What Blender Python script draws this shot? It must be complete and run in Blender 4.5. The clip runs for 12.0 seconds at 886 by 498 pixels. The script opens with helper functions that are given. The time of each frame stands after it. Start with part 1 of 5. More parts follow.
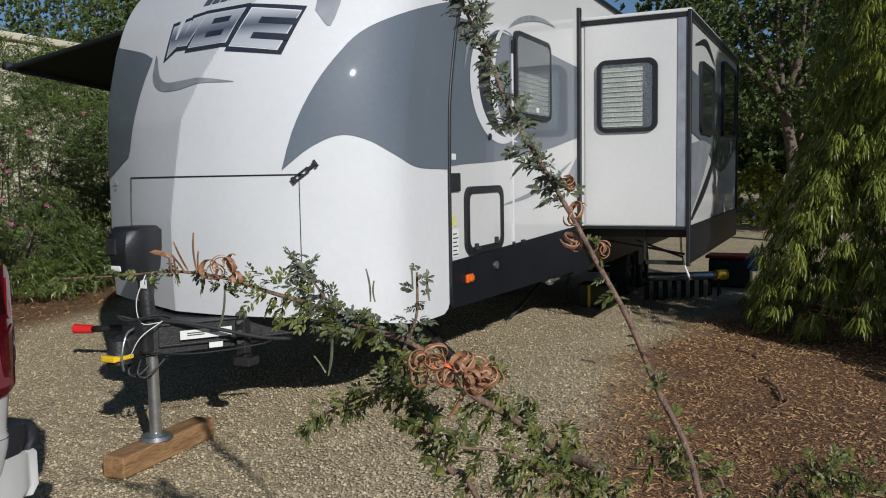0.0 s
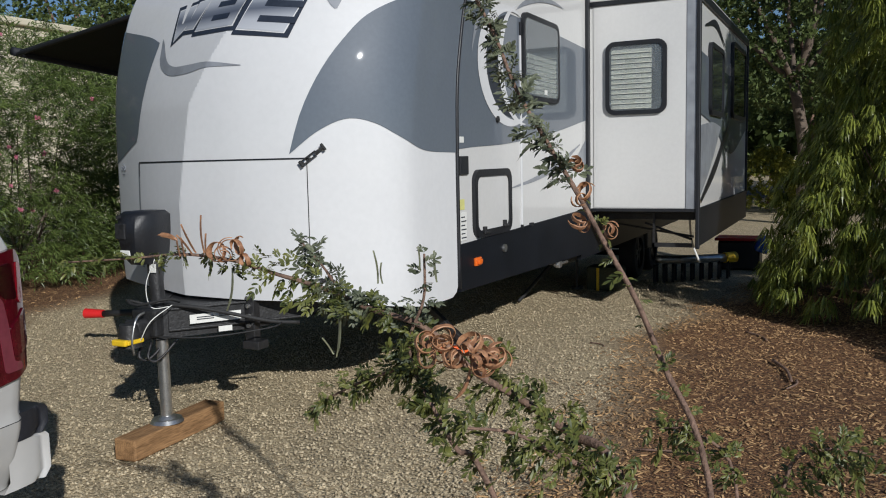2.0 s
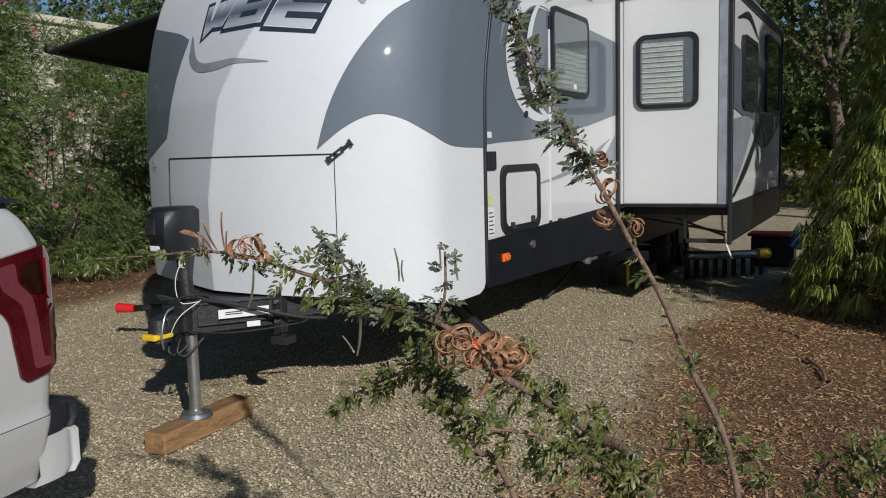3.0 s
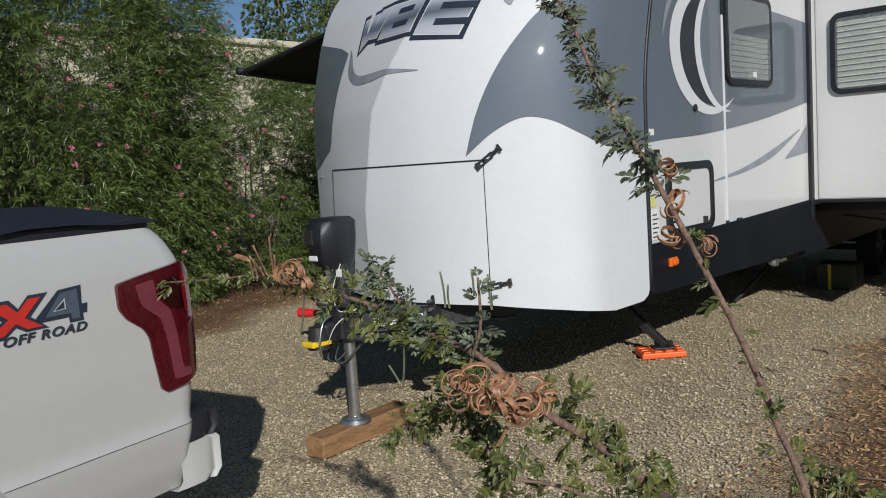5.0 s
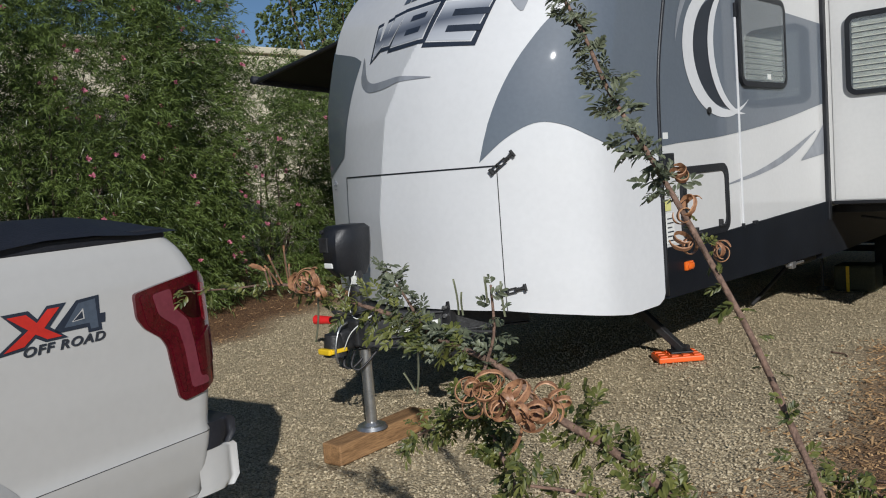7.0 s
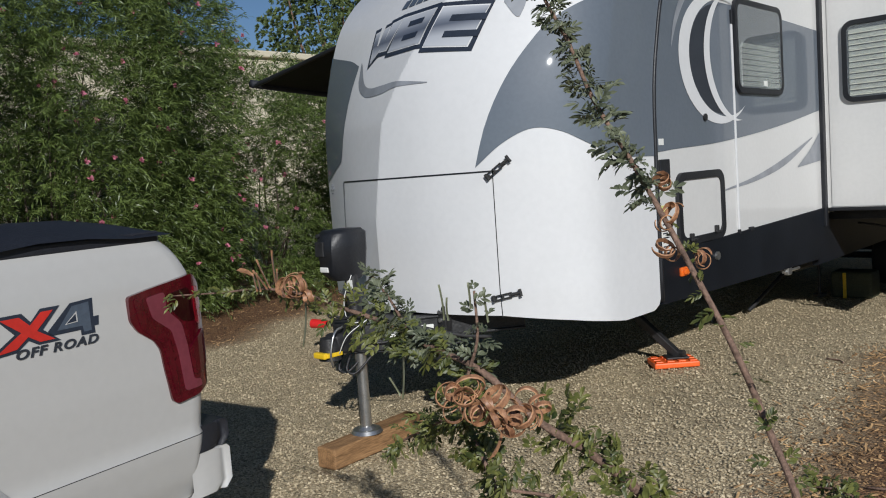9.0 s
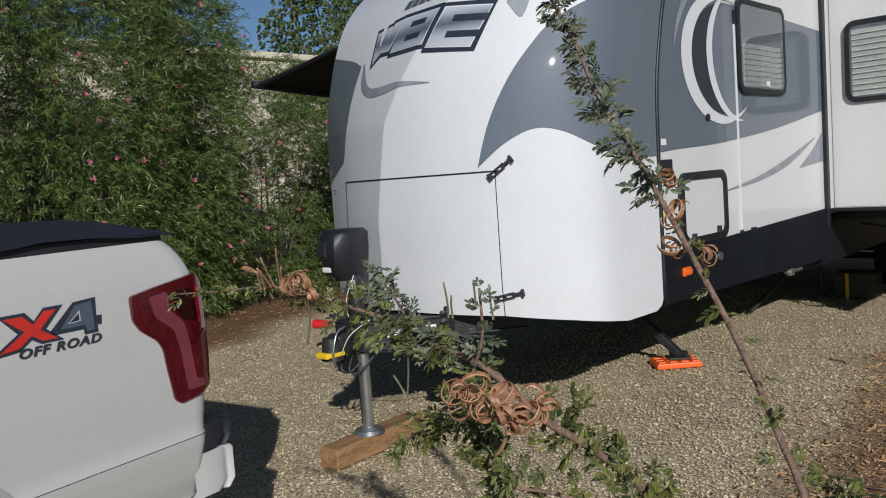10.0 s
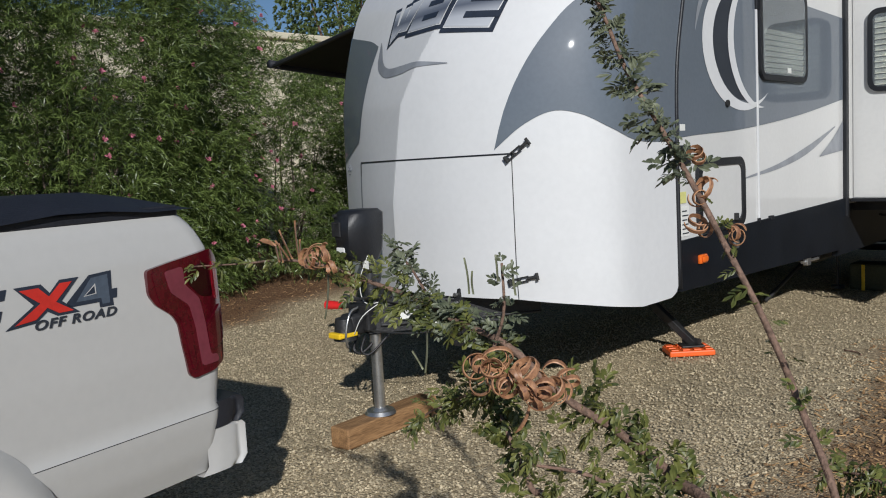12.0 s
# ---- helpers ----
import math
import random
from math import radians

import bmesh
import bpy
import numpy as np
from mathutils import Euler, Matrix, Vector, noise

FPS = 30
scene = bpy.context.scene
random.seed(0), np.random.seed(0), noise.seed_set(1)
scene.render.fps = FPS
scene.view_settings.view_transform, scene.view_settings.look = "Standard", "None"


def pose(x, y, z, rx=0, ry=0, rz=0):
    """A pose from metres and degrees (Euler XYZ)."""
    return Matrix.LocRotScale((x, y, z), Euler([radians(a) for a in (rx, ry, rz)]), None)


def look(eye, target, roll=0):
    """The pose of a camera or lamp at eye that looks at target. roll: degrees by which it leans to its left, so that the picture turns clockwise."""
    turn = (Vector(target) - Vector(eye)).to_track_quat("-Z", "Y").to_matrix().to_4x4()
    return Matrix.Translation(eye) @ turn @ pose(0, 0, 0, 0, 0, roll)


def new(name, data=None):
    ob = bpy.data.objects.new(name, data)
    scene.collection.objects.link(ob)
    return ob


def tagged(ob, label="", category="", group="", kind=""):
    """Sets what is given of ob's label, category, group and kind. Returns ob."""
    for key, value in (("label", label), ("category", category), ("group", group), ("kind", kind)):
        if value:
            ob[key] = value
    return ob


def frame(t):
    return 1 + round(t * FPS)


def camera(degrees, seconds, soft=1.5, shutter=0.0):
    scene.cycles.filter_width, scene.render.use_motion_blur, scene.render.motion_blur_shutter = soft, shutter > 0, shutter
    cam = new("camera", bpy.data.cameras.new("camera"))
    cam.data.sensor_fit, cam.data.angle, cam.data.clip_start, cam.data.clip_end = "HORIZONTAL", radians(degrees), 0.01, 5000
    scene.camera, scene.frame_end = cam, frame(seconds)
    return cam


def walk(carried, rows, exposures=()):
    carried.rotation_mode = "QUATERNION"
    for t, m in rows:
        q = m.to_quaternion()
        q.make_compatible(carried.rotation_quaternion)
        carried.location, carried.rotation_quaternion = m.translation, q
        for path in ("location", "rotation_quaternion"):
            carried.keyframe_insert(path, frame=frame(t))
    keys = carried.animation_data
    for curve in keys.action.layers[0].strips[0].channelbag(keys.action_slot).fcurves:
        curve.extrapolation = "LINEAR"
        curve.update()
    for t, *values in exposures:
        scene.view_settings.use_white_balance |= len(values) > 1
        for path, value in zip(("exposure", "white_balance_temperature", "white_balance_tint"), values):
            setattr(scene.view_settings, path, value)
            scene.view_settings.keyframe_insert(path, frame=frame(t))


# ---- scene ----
cam = camera(56.2, 12.0, soft=1.05)
PATH = [
    (0, (2.346, -5.004, 1.634), (1.488, -3.207, 1.458), -1.0),
    (0.5, (2.344, -5.002, 1.633), (1.484, -3.205, 1.455), -1.0),
    (1, (2.342, -4.999, 1.63), (1.477, -3.206, 1.436), -0.9),
    (1.5, (2.344, -4.997, 1.627), (1.476, -3.207, 1.419), -1.2),
    (2, (2.347, -5.001, 1.629), (1.471, -3.216, 1.415), -1.3),
    (2.5, (2.341, -5.0, 1.624), (1.451, -3.222, 1.41), -1.1),
    (2.7, (2.338, -5.004, 1.626), (1.436, -3.232, 1.408), -1.2),
    (4.3, (2.488, -4.68, 1.644), (1.23, -3.141, 1.426), -3.5),
    (4.5, (2.491, -4.689, 1.644), (1.189, -3.186, 1.433), -3.8),
    (5, (2.495, -4.713, 1.644), (1.167, -3.231, 1.442), -3.8),
    (5.5, (2.514, -4.726, 1.646), (1.175, -3.255, 1.443), -3.9),
    (6, (2.517, -4.723, 1.648), (1.173, -3.256, 1.444), -3.9),
    (6.5, (2.503, -4.72, 1.646), (1.154, -3.258, 1.445), -4.1),
    (7, (2.503, -4.716, 1.648), (1.148, -3.257, 1.462), -4.5),
    (9, (2.529, -4.708, 1.65), (1.174, -3.247, 1.474), -4.2),
    (9.5, (2.515, -4.703, 1.646), (1.157, -3.245, 1.473), -4.1),
    (10, (2.523, -4.71, 1.644), (1.165, -3.251, 1.471), -4.2),
    (10.5, (2.527, -4.707, 1.644), (1.168, -3.25, 1.468), -4.0),
    (11, (2.526, -4.698, 1.641), (1.167, -3.241, 1.461), -4.0),
    (11.5, (2.522, -4.7, 1.639), (1.166, -3.243, 1.451), -3.7),
    (12, (2.498, -4.709, 1.626), (1.121, -3.274, 1.419), -3.2),
]
walk(cam, [(t, look(eye, target, roll)) for t, eye, target, roll in PATH], [(0.0, 0.0, 6370, 10), (12.0, 0.0, 6370, 10)])
SUN_STRENGTH, SKY_STRENGTH = 3.72, 0.054


# ---- light ----
SUN = Vector((1.61, -1.35, 1.0)).normalized()
world = bpy.data.worlds.new("sky")
scene.world = world
world.use_nodes = True
wn = world.node_tree
sky = wn.nodes.new("ShaderNodeTexSky")
sky.sky_type = 'NISHITA'
sky.sun_disc = False
sky.air_density, sky.dust_density, sky.ozone_density = 0.9, 0.1, 4.5
sky.sun_elevation = math.asin(SUN.z)
sky.sun_rotation = math.atan2(SUN.x, SUN.y)
wn.nodes["Background"].inputs[1].default_value = SKY_STRENGTH
wn.links.new(sky.outputs[0], wn.nodes["Background"].inputs[0])
sun_data = bpy.data.lights.new("sun", 'SUN')
sun_data.energy, sun_data.angle, sun_data.color = SUN_STRENGTH, radians(0.55), (1.0, 0.985, 0.955)
new("sun", sun_data).matrix_world = look(SUN * 40, (0, 0, 0))


# ---- materials ----
def material(name, color, rough=0.5, metal=0.0, vary=0.08, scale=6.0, fine=60.0, bump=0.0, bump_scale=80.0,
             island=0.0, obj=0.0, leaf=0.0, coat=0.0, second=None, spec=0.5, stretch=None):
    """Principled surface whose colour wanders at two scales, with fine relief."""
    m = bpy.data.materials.new(name)
    m.use_nodes = True
    nt = m.node_tree
    n, l = nt.nodes, nt.links
    b = n["Principled BSDF"]
    b.inputs["Roughness"].default_value, b.inputs["Metallic"].default_value = rough, metal
    b.inputs["Coat Weight"].default_value, b.inputs["Coat Roughness"].default_value = coat, 0.04
    b.inputs["Specular IOR Level"].default_value = spec
    tc = n.new("ShaderNodeTexCoord")
    where = tc.outputs["Object"]
    if stretch:
        mp = n.new("ShaderNodeMapping")
        mp.inputs["Scale"].default_value = stretch
        l.new(where, mp.inputs["Vector"])
        where = mp.outputs[0]

    def wave(sc, detail):
        t = n.new("ShaderNodeTexNoise")
        t.inputs["Scale"].default_value, t.inputs["Detail"].default_value = sc, detail
        l.new(where, t.inputs["Vector"])
        return t
    big, small = wave(scale, 4), wave(fine, 3)
    add = n.new("ShaderNodeMath")
    add.operation = 'ADD'
    l.new(big.outputs["Fac"], add.inputs[0])
    l.new(small.outputs["Fac"], add.inputs[1])
    fac = add.outputs[0]
    if island or obj:
        r = n.new("ShaderNodeNewGeometry" if island else "ShaderNodeObjectInfo")
        k = n.new("ShaderNodeMath")
        k.operation = 'MULTIPLY_ADD'
        l.new(r.outputs["Random Per Island" if island else "Random"], k.inputs[0])
        k.inputs[1].default_value = island or obj
        l.new(fac, k.inputs[2])
        fac = k.outputs[0]
    lo, hi = 0.75, 1.25 + (island or obj)
    mr = n.new("ShaderNodeMapRange")
    mr.inputs["From Min"].default_value, mr.inputs["From Max"].default_value = lo, hi
    l.new(fac, mr.inputs["Value"])
    mix = n.new("ShaderNodeMix")
    mix.data_type = 'RGBA'
    c = Vector(color)
    dark = c * (1 - vary)
    light = Vector(second) if second else c * (1 + vary)
    mix.inputs[6].default_value, mix.inputs[7].default_value = (*dark, 1), (*[min(v, 0.95) for v in light], 1)
    l.new(mr.outputs[0], mix.inputs[0])
    l.new(mix.outputs[2], b.inputs["Base Color"])
    if bump:
        bt = wave(bump_scale, 5)
        bp = n.new("ShaderNodeBump")
        bp.inputs["Strength"].default_value, bp.inputs["Distance"].default_value = bump, 0.01
        l.new(bt.outputs["Fac"], bp.inputs["Height"])
        l.new(bp.outputs[0], b.inputs["Normal"])
    if leaf:
        tr = n.new("ShaderNodeBsdfTranslucent")
        l.new(mix.outputs[2], tr.inputs["Color"])
        ms = n.new("ShaderNodeMixShader")
        ms.inputs[0].default_value = leaf
        l.new(b.outputs[0], ms.inputs[1])
        l.new(tr.outputs[0], ms.inputs[2])
        l.new(ms.outputs[0], n["Material Output"].inputs[0])
    return m


WHITE = material("white gelcoat", (0.66, 0.664, 0.666), 0.55, vary=0.025, scale=2, fine=25, coat=0.5, spec=0.3)
SIDING = material("white fibreglass siding", (0.645, 0.64, 0.62), 0.5, vary=0.025, scale=1.5, fine=30, coat=0.7, spec=0.3)
GREY = material("grey vinyl graphic", (0.128, 0.150, 0.178), 0.5, vary=0.05, scale=2, fine=40, coat=0.8, spec=0.25)
PALE = material("silver vinyl graphic", (0.25, 0.265, 0.29), 0.45, vary=0.16, scale=5, fine=9, coat=0.3)
SILVER = material("silver vinyl", (0.42, 0.44, 0.48), 0.4, vary=0.1, scale=7, fine=12)
BLACK = material("black trim", (0.012, 0.013, 0.016), 0.45, vary=0.2, bump=0.15)
SKIRT = material("black skirt panel", (0.009, 0.011, 0.015), 0.45, vary=0.25, scale=3, spec=0.22, bump=0.05, bump_scale=30)
STEEL = material("black painted steel", (0.02, 0.02, 0.021), 0.5, vary=0.4, scale=12, bump=0.3, bump_scale=60)
RUBBER = material("black rubber", (0.02, 0.02, 0.02), 0.7, vary=0.25, bump=0.3)
CHROME = material("galvanised steel", (0.55, 0.55, 0.54), 0.32, metal=0.9, vary=0.15, scale=20, fine=120)
TIMBER = material("weathered timber", (0.26, 0.135, 0.055), 0.75, vary=0.35, scale=9, fine=45, bump=0.35, bump_scale=60, stretch=(3, 0.3, 3), second=(0.40, 0.225, 0.10))
ORANGE = material("orange plastic", (0.85, 0.13, 0.02), 0.45, vary=0.1)
YELLOW = material("yellow plastic", (0.80, 0.52, 0.02), 0.45, vary=0.1)
RED = material("red plastic", (0.62, 0.02, 0.02), 0.4, vary=0.1)
BLUE = material("blue plastic", (0.03, 0.13, 0.55), 0.45, vary=0.15)
AMBER = material("amber lens", (0.80, 0.15, 0.02), 0.2, vary=0.1)
PALEYELLOW = material("pale yellow label", (0.62, 0.60, 0.22), 0.6, vary=0.08)
PAPER = material("printed label", (0.72, 0.72, 0.68), 0.6, vary=0.05)
INK = material("dark print", (0.03, 0.035, 0.045), 0.5, vary=0.1)
BLIND = material("cream blind slat", (0.56, 0.54, 0.45), 0.55, vary=0.06)
PAINT = material("white car paint", (0.50, 0.492, 0.472), 0.4, vary=0.02, scale=2, fine=30, coat=0.6)
SMOKE = material("smoked red lens", (0.022, 0.002, 0.004), 0.1, vary=0.2, coat=0.7)
LENS = material("red tail lens", (0.072, 0.003, 0.008), 0.12, vary=0.25, coat=0.7)
LENSB = material("bright red lens", (0.19, 0.005, 0.012), 0.15, vary=0.2, coat=0.7)
LENSC = material("pale pink light guide", (0.17, 0.035, 0.050), 0.2, vary=0.1, coat=0.6)
SLATE = material("slate blue decal", (0.075, 0.095, 0.125), 0.4, vary=0.15)
NAVY = material("dark navy decal", (0.025, 0.032, 0.048), 0.4, vary=0.15)
REDX = material("red decal", (0.55, 0.03, 0.02), 0.4, vary=0.1)
VINYL = material("black vinyl cover", (0.016, 0.017, 0.022), 0.5, vary=0.2, bump=0.2, bump_scale=150)
CLOTH = material("black awning fabric", (0.010, 0.012, 0.018), 0.7, vary=0.3, bump=0.2)
STUCCO = material("cream painted wall", (0.62, 0.56, 0.42), 0.8, vary=0.1, scale=1.2, bump=0.3, bump_scale=40)
BARK = material("brown bark", (0.20, 0.125, 0.09), 0.85, vary=0.4, scale=30, fine=150, bump=0.6, bump_scale=140)
BARKP = material("grey-brown bark", (0.12, 0.09, 0.068), 0.85, vary=0.35, scale=8, fine=60, bump=0.7, bump_scale=40)
POD = material("dry brown seed pod", (0.24, 0.085, 0.05), 0.5, vary=0.5, scale=60, fine=250, island=0.5, second=(0.56, 0.30, 0.155))
PODG = material("green seed pod", (0.16, 0.17, 0.10), 0.5, vary=0.35, scale=30, island=0.4)
FEATHER = material("dark green leaflets", (0.036, 0.080, 0.025), 0.45, vary=0.5, scale=18, island=0.6, leaf=0.22, second=(0.23, 0.235, 0.06))
FEATHERG = material("greyish leaflets", (0.075, 0.10, 0.058), 0.5, vary=0.45, scale=14, island=0.6, leaf=0.2, second=(0.22, 0.24, 0.145))
WILLOW = material("narrow green leaves", (0.034, 0.08, 0.018), 0.4, vary=0.55, scale=1.9, island=0.4, leaf=0.25, second=(0.225, 0.30, 0.08))
WEEP = material("weeping yellow-green leaves", (0.07, 0.125, 0.024), 0.4, vary=0.45, scale=3.2, island=0.3, leaf=0.25, second=(0.33, 0.36, 0.06))
OAK = material("dull tree leaves", (0.065, 0.105, 0.035), 0.6, vary=0.45, scale=0.8, island=0.6, leaf=0.3, second=(0.18, 0.235, 0.068))
LIME = material("yellow-green leaves", (0.17, 0.20, 0.03), 0.5, vary=0.35, scale=2, island=0.8, leaf=0.3, second=(0.38, 0.36, 0.06))
PINK = material("pink blossom", (0.58, 0.20, 0.27), 0.6, vary=0.3, island=0.6, leaf=0.2)
STONE = material("tan gravel stone", (0.37, 0.29, 0.172), 0.85, vary=0.45, scale=3, fine=80, island=1.0, second=(0.69, 0.575, 0.385))
CHIP = material("bark mulch chip", (0.16, 0.062, 0.020), 0.85, vary=0.6, scale=2, fine=120, island=1.0, second=(0.68, 0.43, 0.205))
ASPHALT = material("asphalt", (0.06, 0.06, 0.062), 0.85, vary=0.15, scale=2, bump=0.3)

GLASS = bpy.data.materials.new("tinted window glass")
GLASS.use_nodes = True
gb = GLASS.node_tree.nodes["Principled BSDF"]
gb.inputs["Base Color"].default_value = (0.42, 0.46, 0.48, 1)
gb.inputs["Transmission Weight"].default_value, gb.inputs["Roughness"].default_value, gb.inputs["IOR"].default_value = 0.85, 0.02, 1.45
DARKGLASS = material("dark window glass", (0.020, 0.024, 0.028), 0.05, vary=0.1)


def mulch_edge(x, y):
    """How far a place lies on the mulch side of the drive's edge, in metres."""
    e = 1.02 - 0.10 * (y + 0.5) if y < 2.5 else 0.72 + 0.22 * (y - 2.5)
    return x - e + 0.28 * noise.noise(Vector((x * 1.1, y * 1.1, 3))) + 0.12 * noise.noise(Vector((x * 4, y * 4, 7)))


def left_bed(x, y):
    """The same for the bed under the hedge on the passenger side."""
    return (-6.1 - 0.30 * (y - 2.3)) - x + 0.3 * noise.noise(Vector((x * 1.2, y * 1.2, 9)))


def ground_material():
    """Fine grit between the stones, turning to bark crumbs where the mulch lies (a painted-in mask on the mesh)."""
    m = bpy.data.materials.new("gravel and mulch ground")
    m.use_nodes = True
    nt = m.node_tree
    n, l = nt.nodes, nt.links
    b = n["Principled BSDF"]
    b.inputs["Roughness"].default_value = 0.9
    tc = n.new("ShaderNodeTexCoord")

    def pebble(scale, c):
        v = n.new("ShaderNodeTexVoronoi")
        v.inputs["Scale"].default_value = scale
        l.new(tc.outputs["Object"], v.inputs["Vector"])
        s = n.new("ShaderNodeSeparateColor")
        l.new(v.outputs["Color"], s.inputs[0])
        r = n.new("ShaderNodeValToRGB")
        r.color_ramp.elements[0].color, r.color_ramp.elements[1].color = (*c[0], 1), (*c[2], 1)
        e = r.color_ramp.elements.new(0.5)
        e.color = (*c[1], 1)
        l.new(s.outputs[0], r.inputs[0])
        return v, r
    v1, grit = pebble(78, ((0.20, 0.16, 0.095), (0.48, 0.38, 0.23), (0.69, 0.57, 0.375)))
    v2, bark = pebble(60, ((0.05, 0.023, 0.010), (0.155, 0.068, 0.025), (0.32, 0.175, 0.075)))
    at = n.new("ShaderNodeAttribute")
    at.attribute_name = "mulch"
    mix = n.new("ShaderNodeMix")
    mix.data_type = 'RGBA'
    l.new(at.outputs["Fac"], mix.inputs[0])
    l.new(grit.outputs[0], mix.inputs[6])
    l.new(bark.outputs[0], mix.inputs[7])
    ns = n.new("ShaderNodeTexNoise")
    ns.inputs["Scale"].default_value, ns.inputs["Detail"].default_value = 0.9, 6
    l.new(tc.outputs["Object"], ns.inputs["Vector"])
    mr = n.new("ShaderNodeMapRange")
    mr.inputs["From Min"].default_value, mr.inputs["From Max"].default_value = 0.3, 0.7
    mr.inputs["To Min"].default_value, mr.inputs["To Max"].default_value = 0.87, 1.12
    l.new(ns.outputs["Fac"], mr.inputs["Value"])
    mul = n.new("ShaderNodeVectorMath")
    mul.operation = 'SCALE'
    l.new(mix.outputs[2], mul.inputs[0])
    l.new(mr.outputs[0], mul.inputs["Scale"])
    l.new(mul.outputs[0], b.inputs["Base Color"])
    bp = n.new("ShaderNodeBump")
    bp.inputs["Strength"].default_value, bp.inputs["Distance"].default_value = 1.0, 0.010
    bp.invert = True
    l.new(v1.outputs["Distance"], bp.inputs["Height"])
    l.new(bp.outputs[0], b.inputs["Normal"])
    return m


# ---- mesh helpers ----
def part(name, geo, mat, parent=None, label="", smooth=False, at=None):
    """Links a bmesh, or (verts, faces), as one mesh object under a thing or a part."""
    me = bpy.data.meshes.new(name)
    if isinstance(geo, tuple):
        me.from_pydata([tuple(v) for v in geo[0]], [], [tuple(f) for f in geo[1]])
    else:
        geo.to_mesh(me)
        geo.free()
    me.materials.append(mat)
    me.update()
    if smooth:
        me.shade_smooth()
        if smooth != True:
            me.set_sharp_from_angle(angle=radians(smooth))
    ob = new(name, me)
    if parent:
        ob.parent = parent
    if at is not None:
        ob.matrix_basis = at
    if label:
        tagged(ob, label)
    return ob


def thing(name, label, category, m=None, group="", kind=""):
    ob = new(name)
    ob.empty_display_size = 0.1
    if m is not None:
        ob.matrix_basis = m
    return tagged(ob, label, category, group, kind)


def box(x0, x1, y0, y1, z0, z1, bevel=0.0, seg=2, bm=None):
    own = bmesh.new()
    bmesh.ops.create_cube(own, size=1.0, matrix=Matrix.LocRotScale(((x0 + x1) / 2, (y0 + y1) / 2, (z0 + z1) / 2), None, (abs(x1 - x0), abs(y1 - y0), abs(z1 - z0))))
    if bevel:
        bmesh.ops.bevel(own, geom=own.edges[:], offset=bevel, segments=seg, profile=0.5, affect='EDGES')
    return own


def joined(*bms):
    """One bmesh out of several."""
    out = bmesh.new()
    for b in bms:
        me = bpy.data.meshes.new("tmp")
        b.to_mesh(me)
        b.free()
        out.from_mesh(me)
        bpy.data.meshes.remove(me)
    return out


def turned(bm, m):
    bm.transform(m)
    return bm


def rod(a, b, r, r2=None, seg=12):
    a, b = Vector(a), Vector(b)
    bm = bmesh.new()
    bmesh.ops.create_cone(bm, cap_ends=True, segments=seg, radius1=r, radius2=r if r2 is None else r2, depth=(b - a).length,
                          matrix=Matrix.Translation((a + b) / 2) @ (b - a).to_track_quat('Z', 'Y').to_matrix().to_4x4())
    return bm


def smooth_line(points, steps=6):
    """A soft line through the points."""
    p = [Vector(q) for q in points]
    p = [p[0] * 2 - p[1]] + p + [p[-1] * 2 - p[-2]]
    out = []
    for i in range(1, len(p) - 2):
        a, b, c, d = p[i - 1:i + 3]
        for k in range(steps):
            t = k / steps
            out.append(0.5 * (2 * b + (c - a) * t + (2 * a - 5 * b + 4 * c - d) * t * t + (3 * b - a - 3 * c + d) * t ** 3))
    return out + [p[-2]]


def tube(points, r0, r1=None, seg=8, steps=5, wobble=0.0):
    """Verts and faces of a tapering round bar along a soft line."""
    line = smooth_line(points, steps)
    r1 = r0 if r1 is None else r1
    verts, faces = [], []
    side = Vector((0.31, 0.87, 0.38))
    for i, p in enumerate(line):
        d = (line[min(i + 1, len(line) - 1)] - line[max(i - 1, 0)]).normalized()
        u = d.cross(side).normalized()
        v = d.cross(u)
        r = r0 + (r1 - r0) * i / (len(line) - 1)
        r *= 1 + wobble * noise.noise(p * 40)
        verts += [p + (u * math.cos(2 * math.pi * k / seg) + v * math.sin(2 * math.pi * k / seg)) * r for k in range(seg)]
    for i in range(len(line) - 1):
        faces += [(i * seg + k, i * seg + (k + 1) % seg, (i + 1) * seg + (k + 1) % seg, (i + 1) * seg + k) for k in range(seg)]
    faces += [tuple(range(seg))[::-1], tuple(range((len(line) - 1) * seg, len(line) * seg))]
    return verts, faces


def merge(*geos):
    verts, faces = [], []
    for v, f in geos:
        o = len(verts)
        verts += list(v)
        faces += [tuple(i + o for i in q) for q in f]
    return verts, faces


def slab(outline, depth, axis, at):
    """A flat plate with the outline, thick along the axis ('x' or 'y'), its outer face at the given place."""
    n = len(outline)
    bm = bmesh.new()
    rows = []
    for k in (at, at - depth):
        rows.append([bm.verts.new((k, a, b) if axis == 'x' else (a, k, b)) for a, b in outline])
    bm.faces.new(rows[0])
    bm.faces.new(rows[1][::-1])
    for i in range(n):
        bm.faces.new((rows[0][i], rows[1][i], rows[1][(i + 1) % n], rows[0][(i + 1) % n]))
    bmesh.ops.recalc_face_normals(bm, faces=bm.faces[:])
    return bm


def rounded(a0, a1, b0, b1, r, seg=6):
    """Outline of a rectangle with round corners."""
    out = []
    for ca, cb, q in ((a1 - r, b1 - r, 0), (a0 + r, b1 - r, 1), (a0 + r, b0 + r, 2), (a1 - r, b0 + r, 3)):
        out += [(ca + r * math.cos((q + k / seg) * math.pi / 2), cb + r * math.sin((q + k / seg) * math.pi / 2)) for k in range(seg + 1)]
    return out


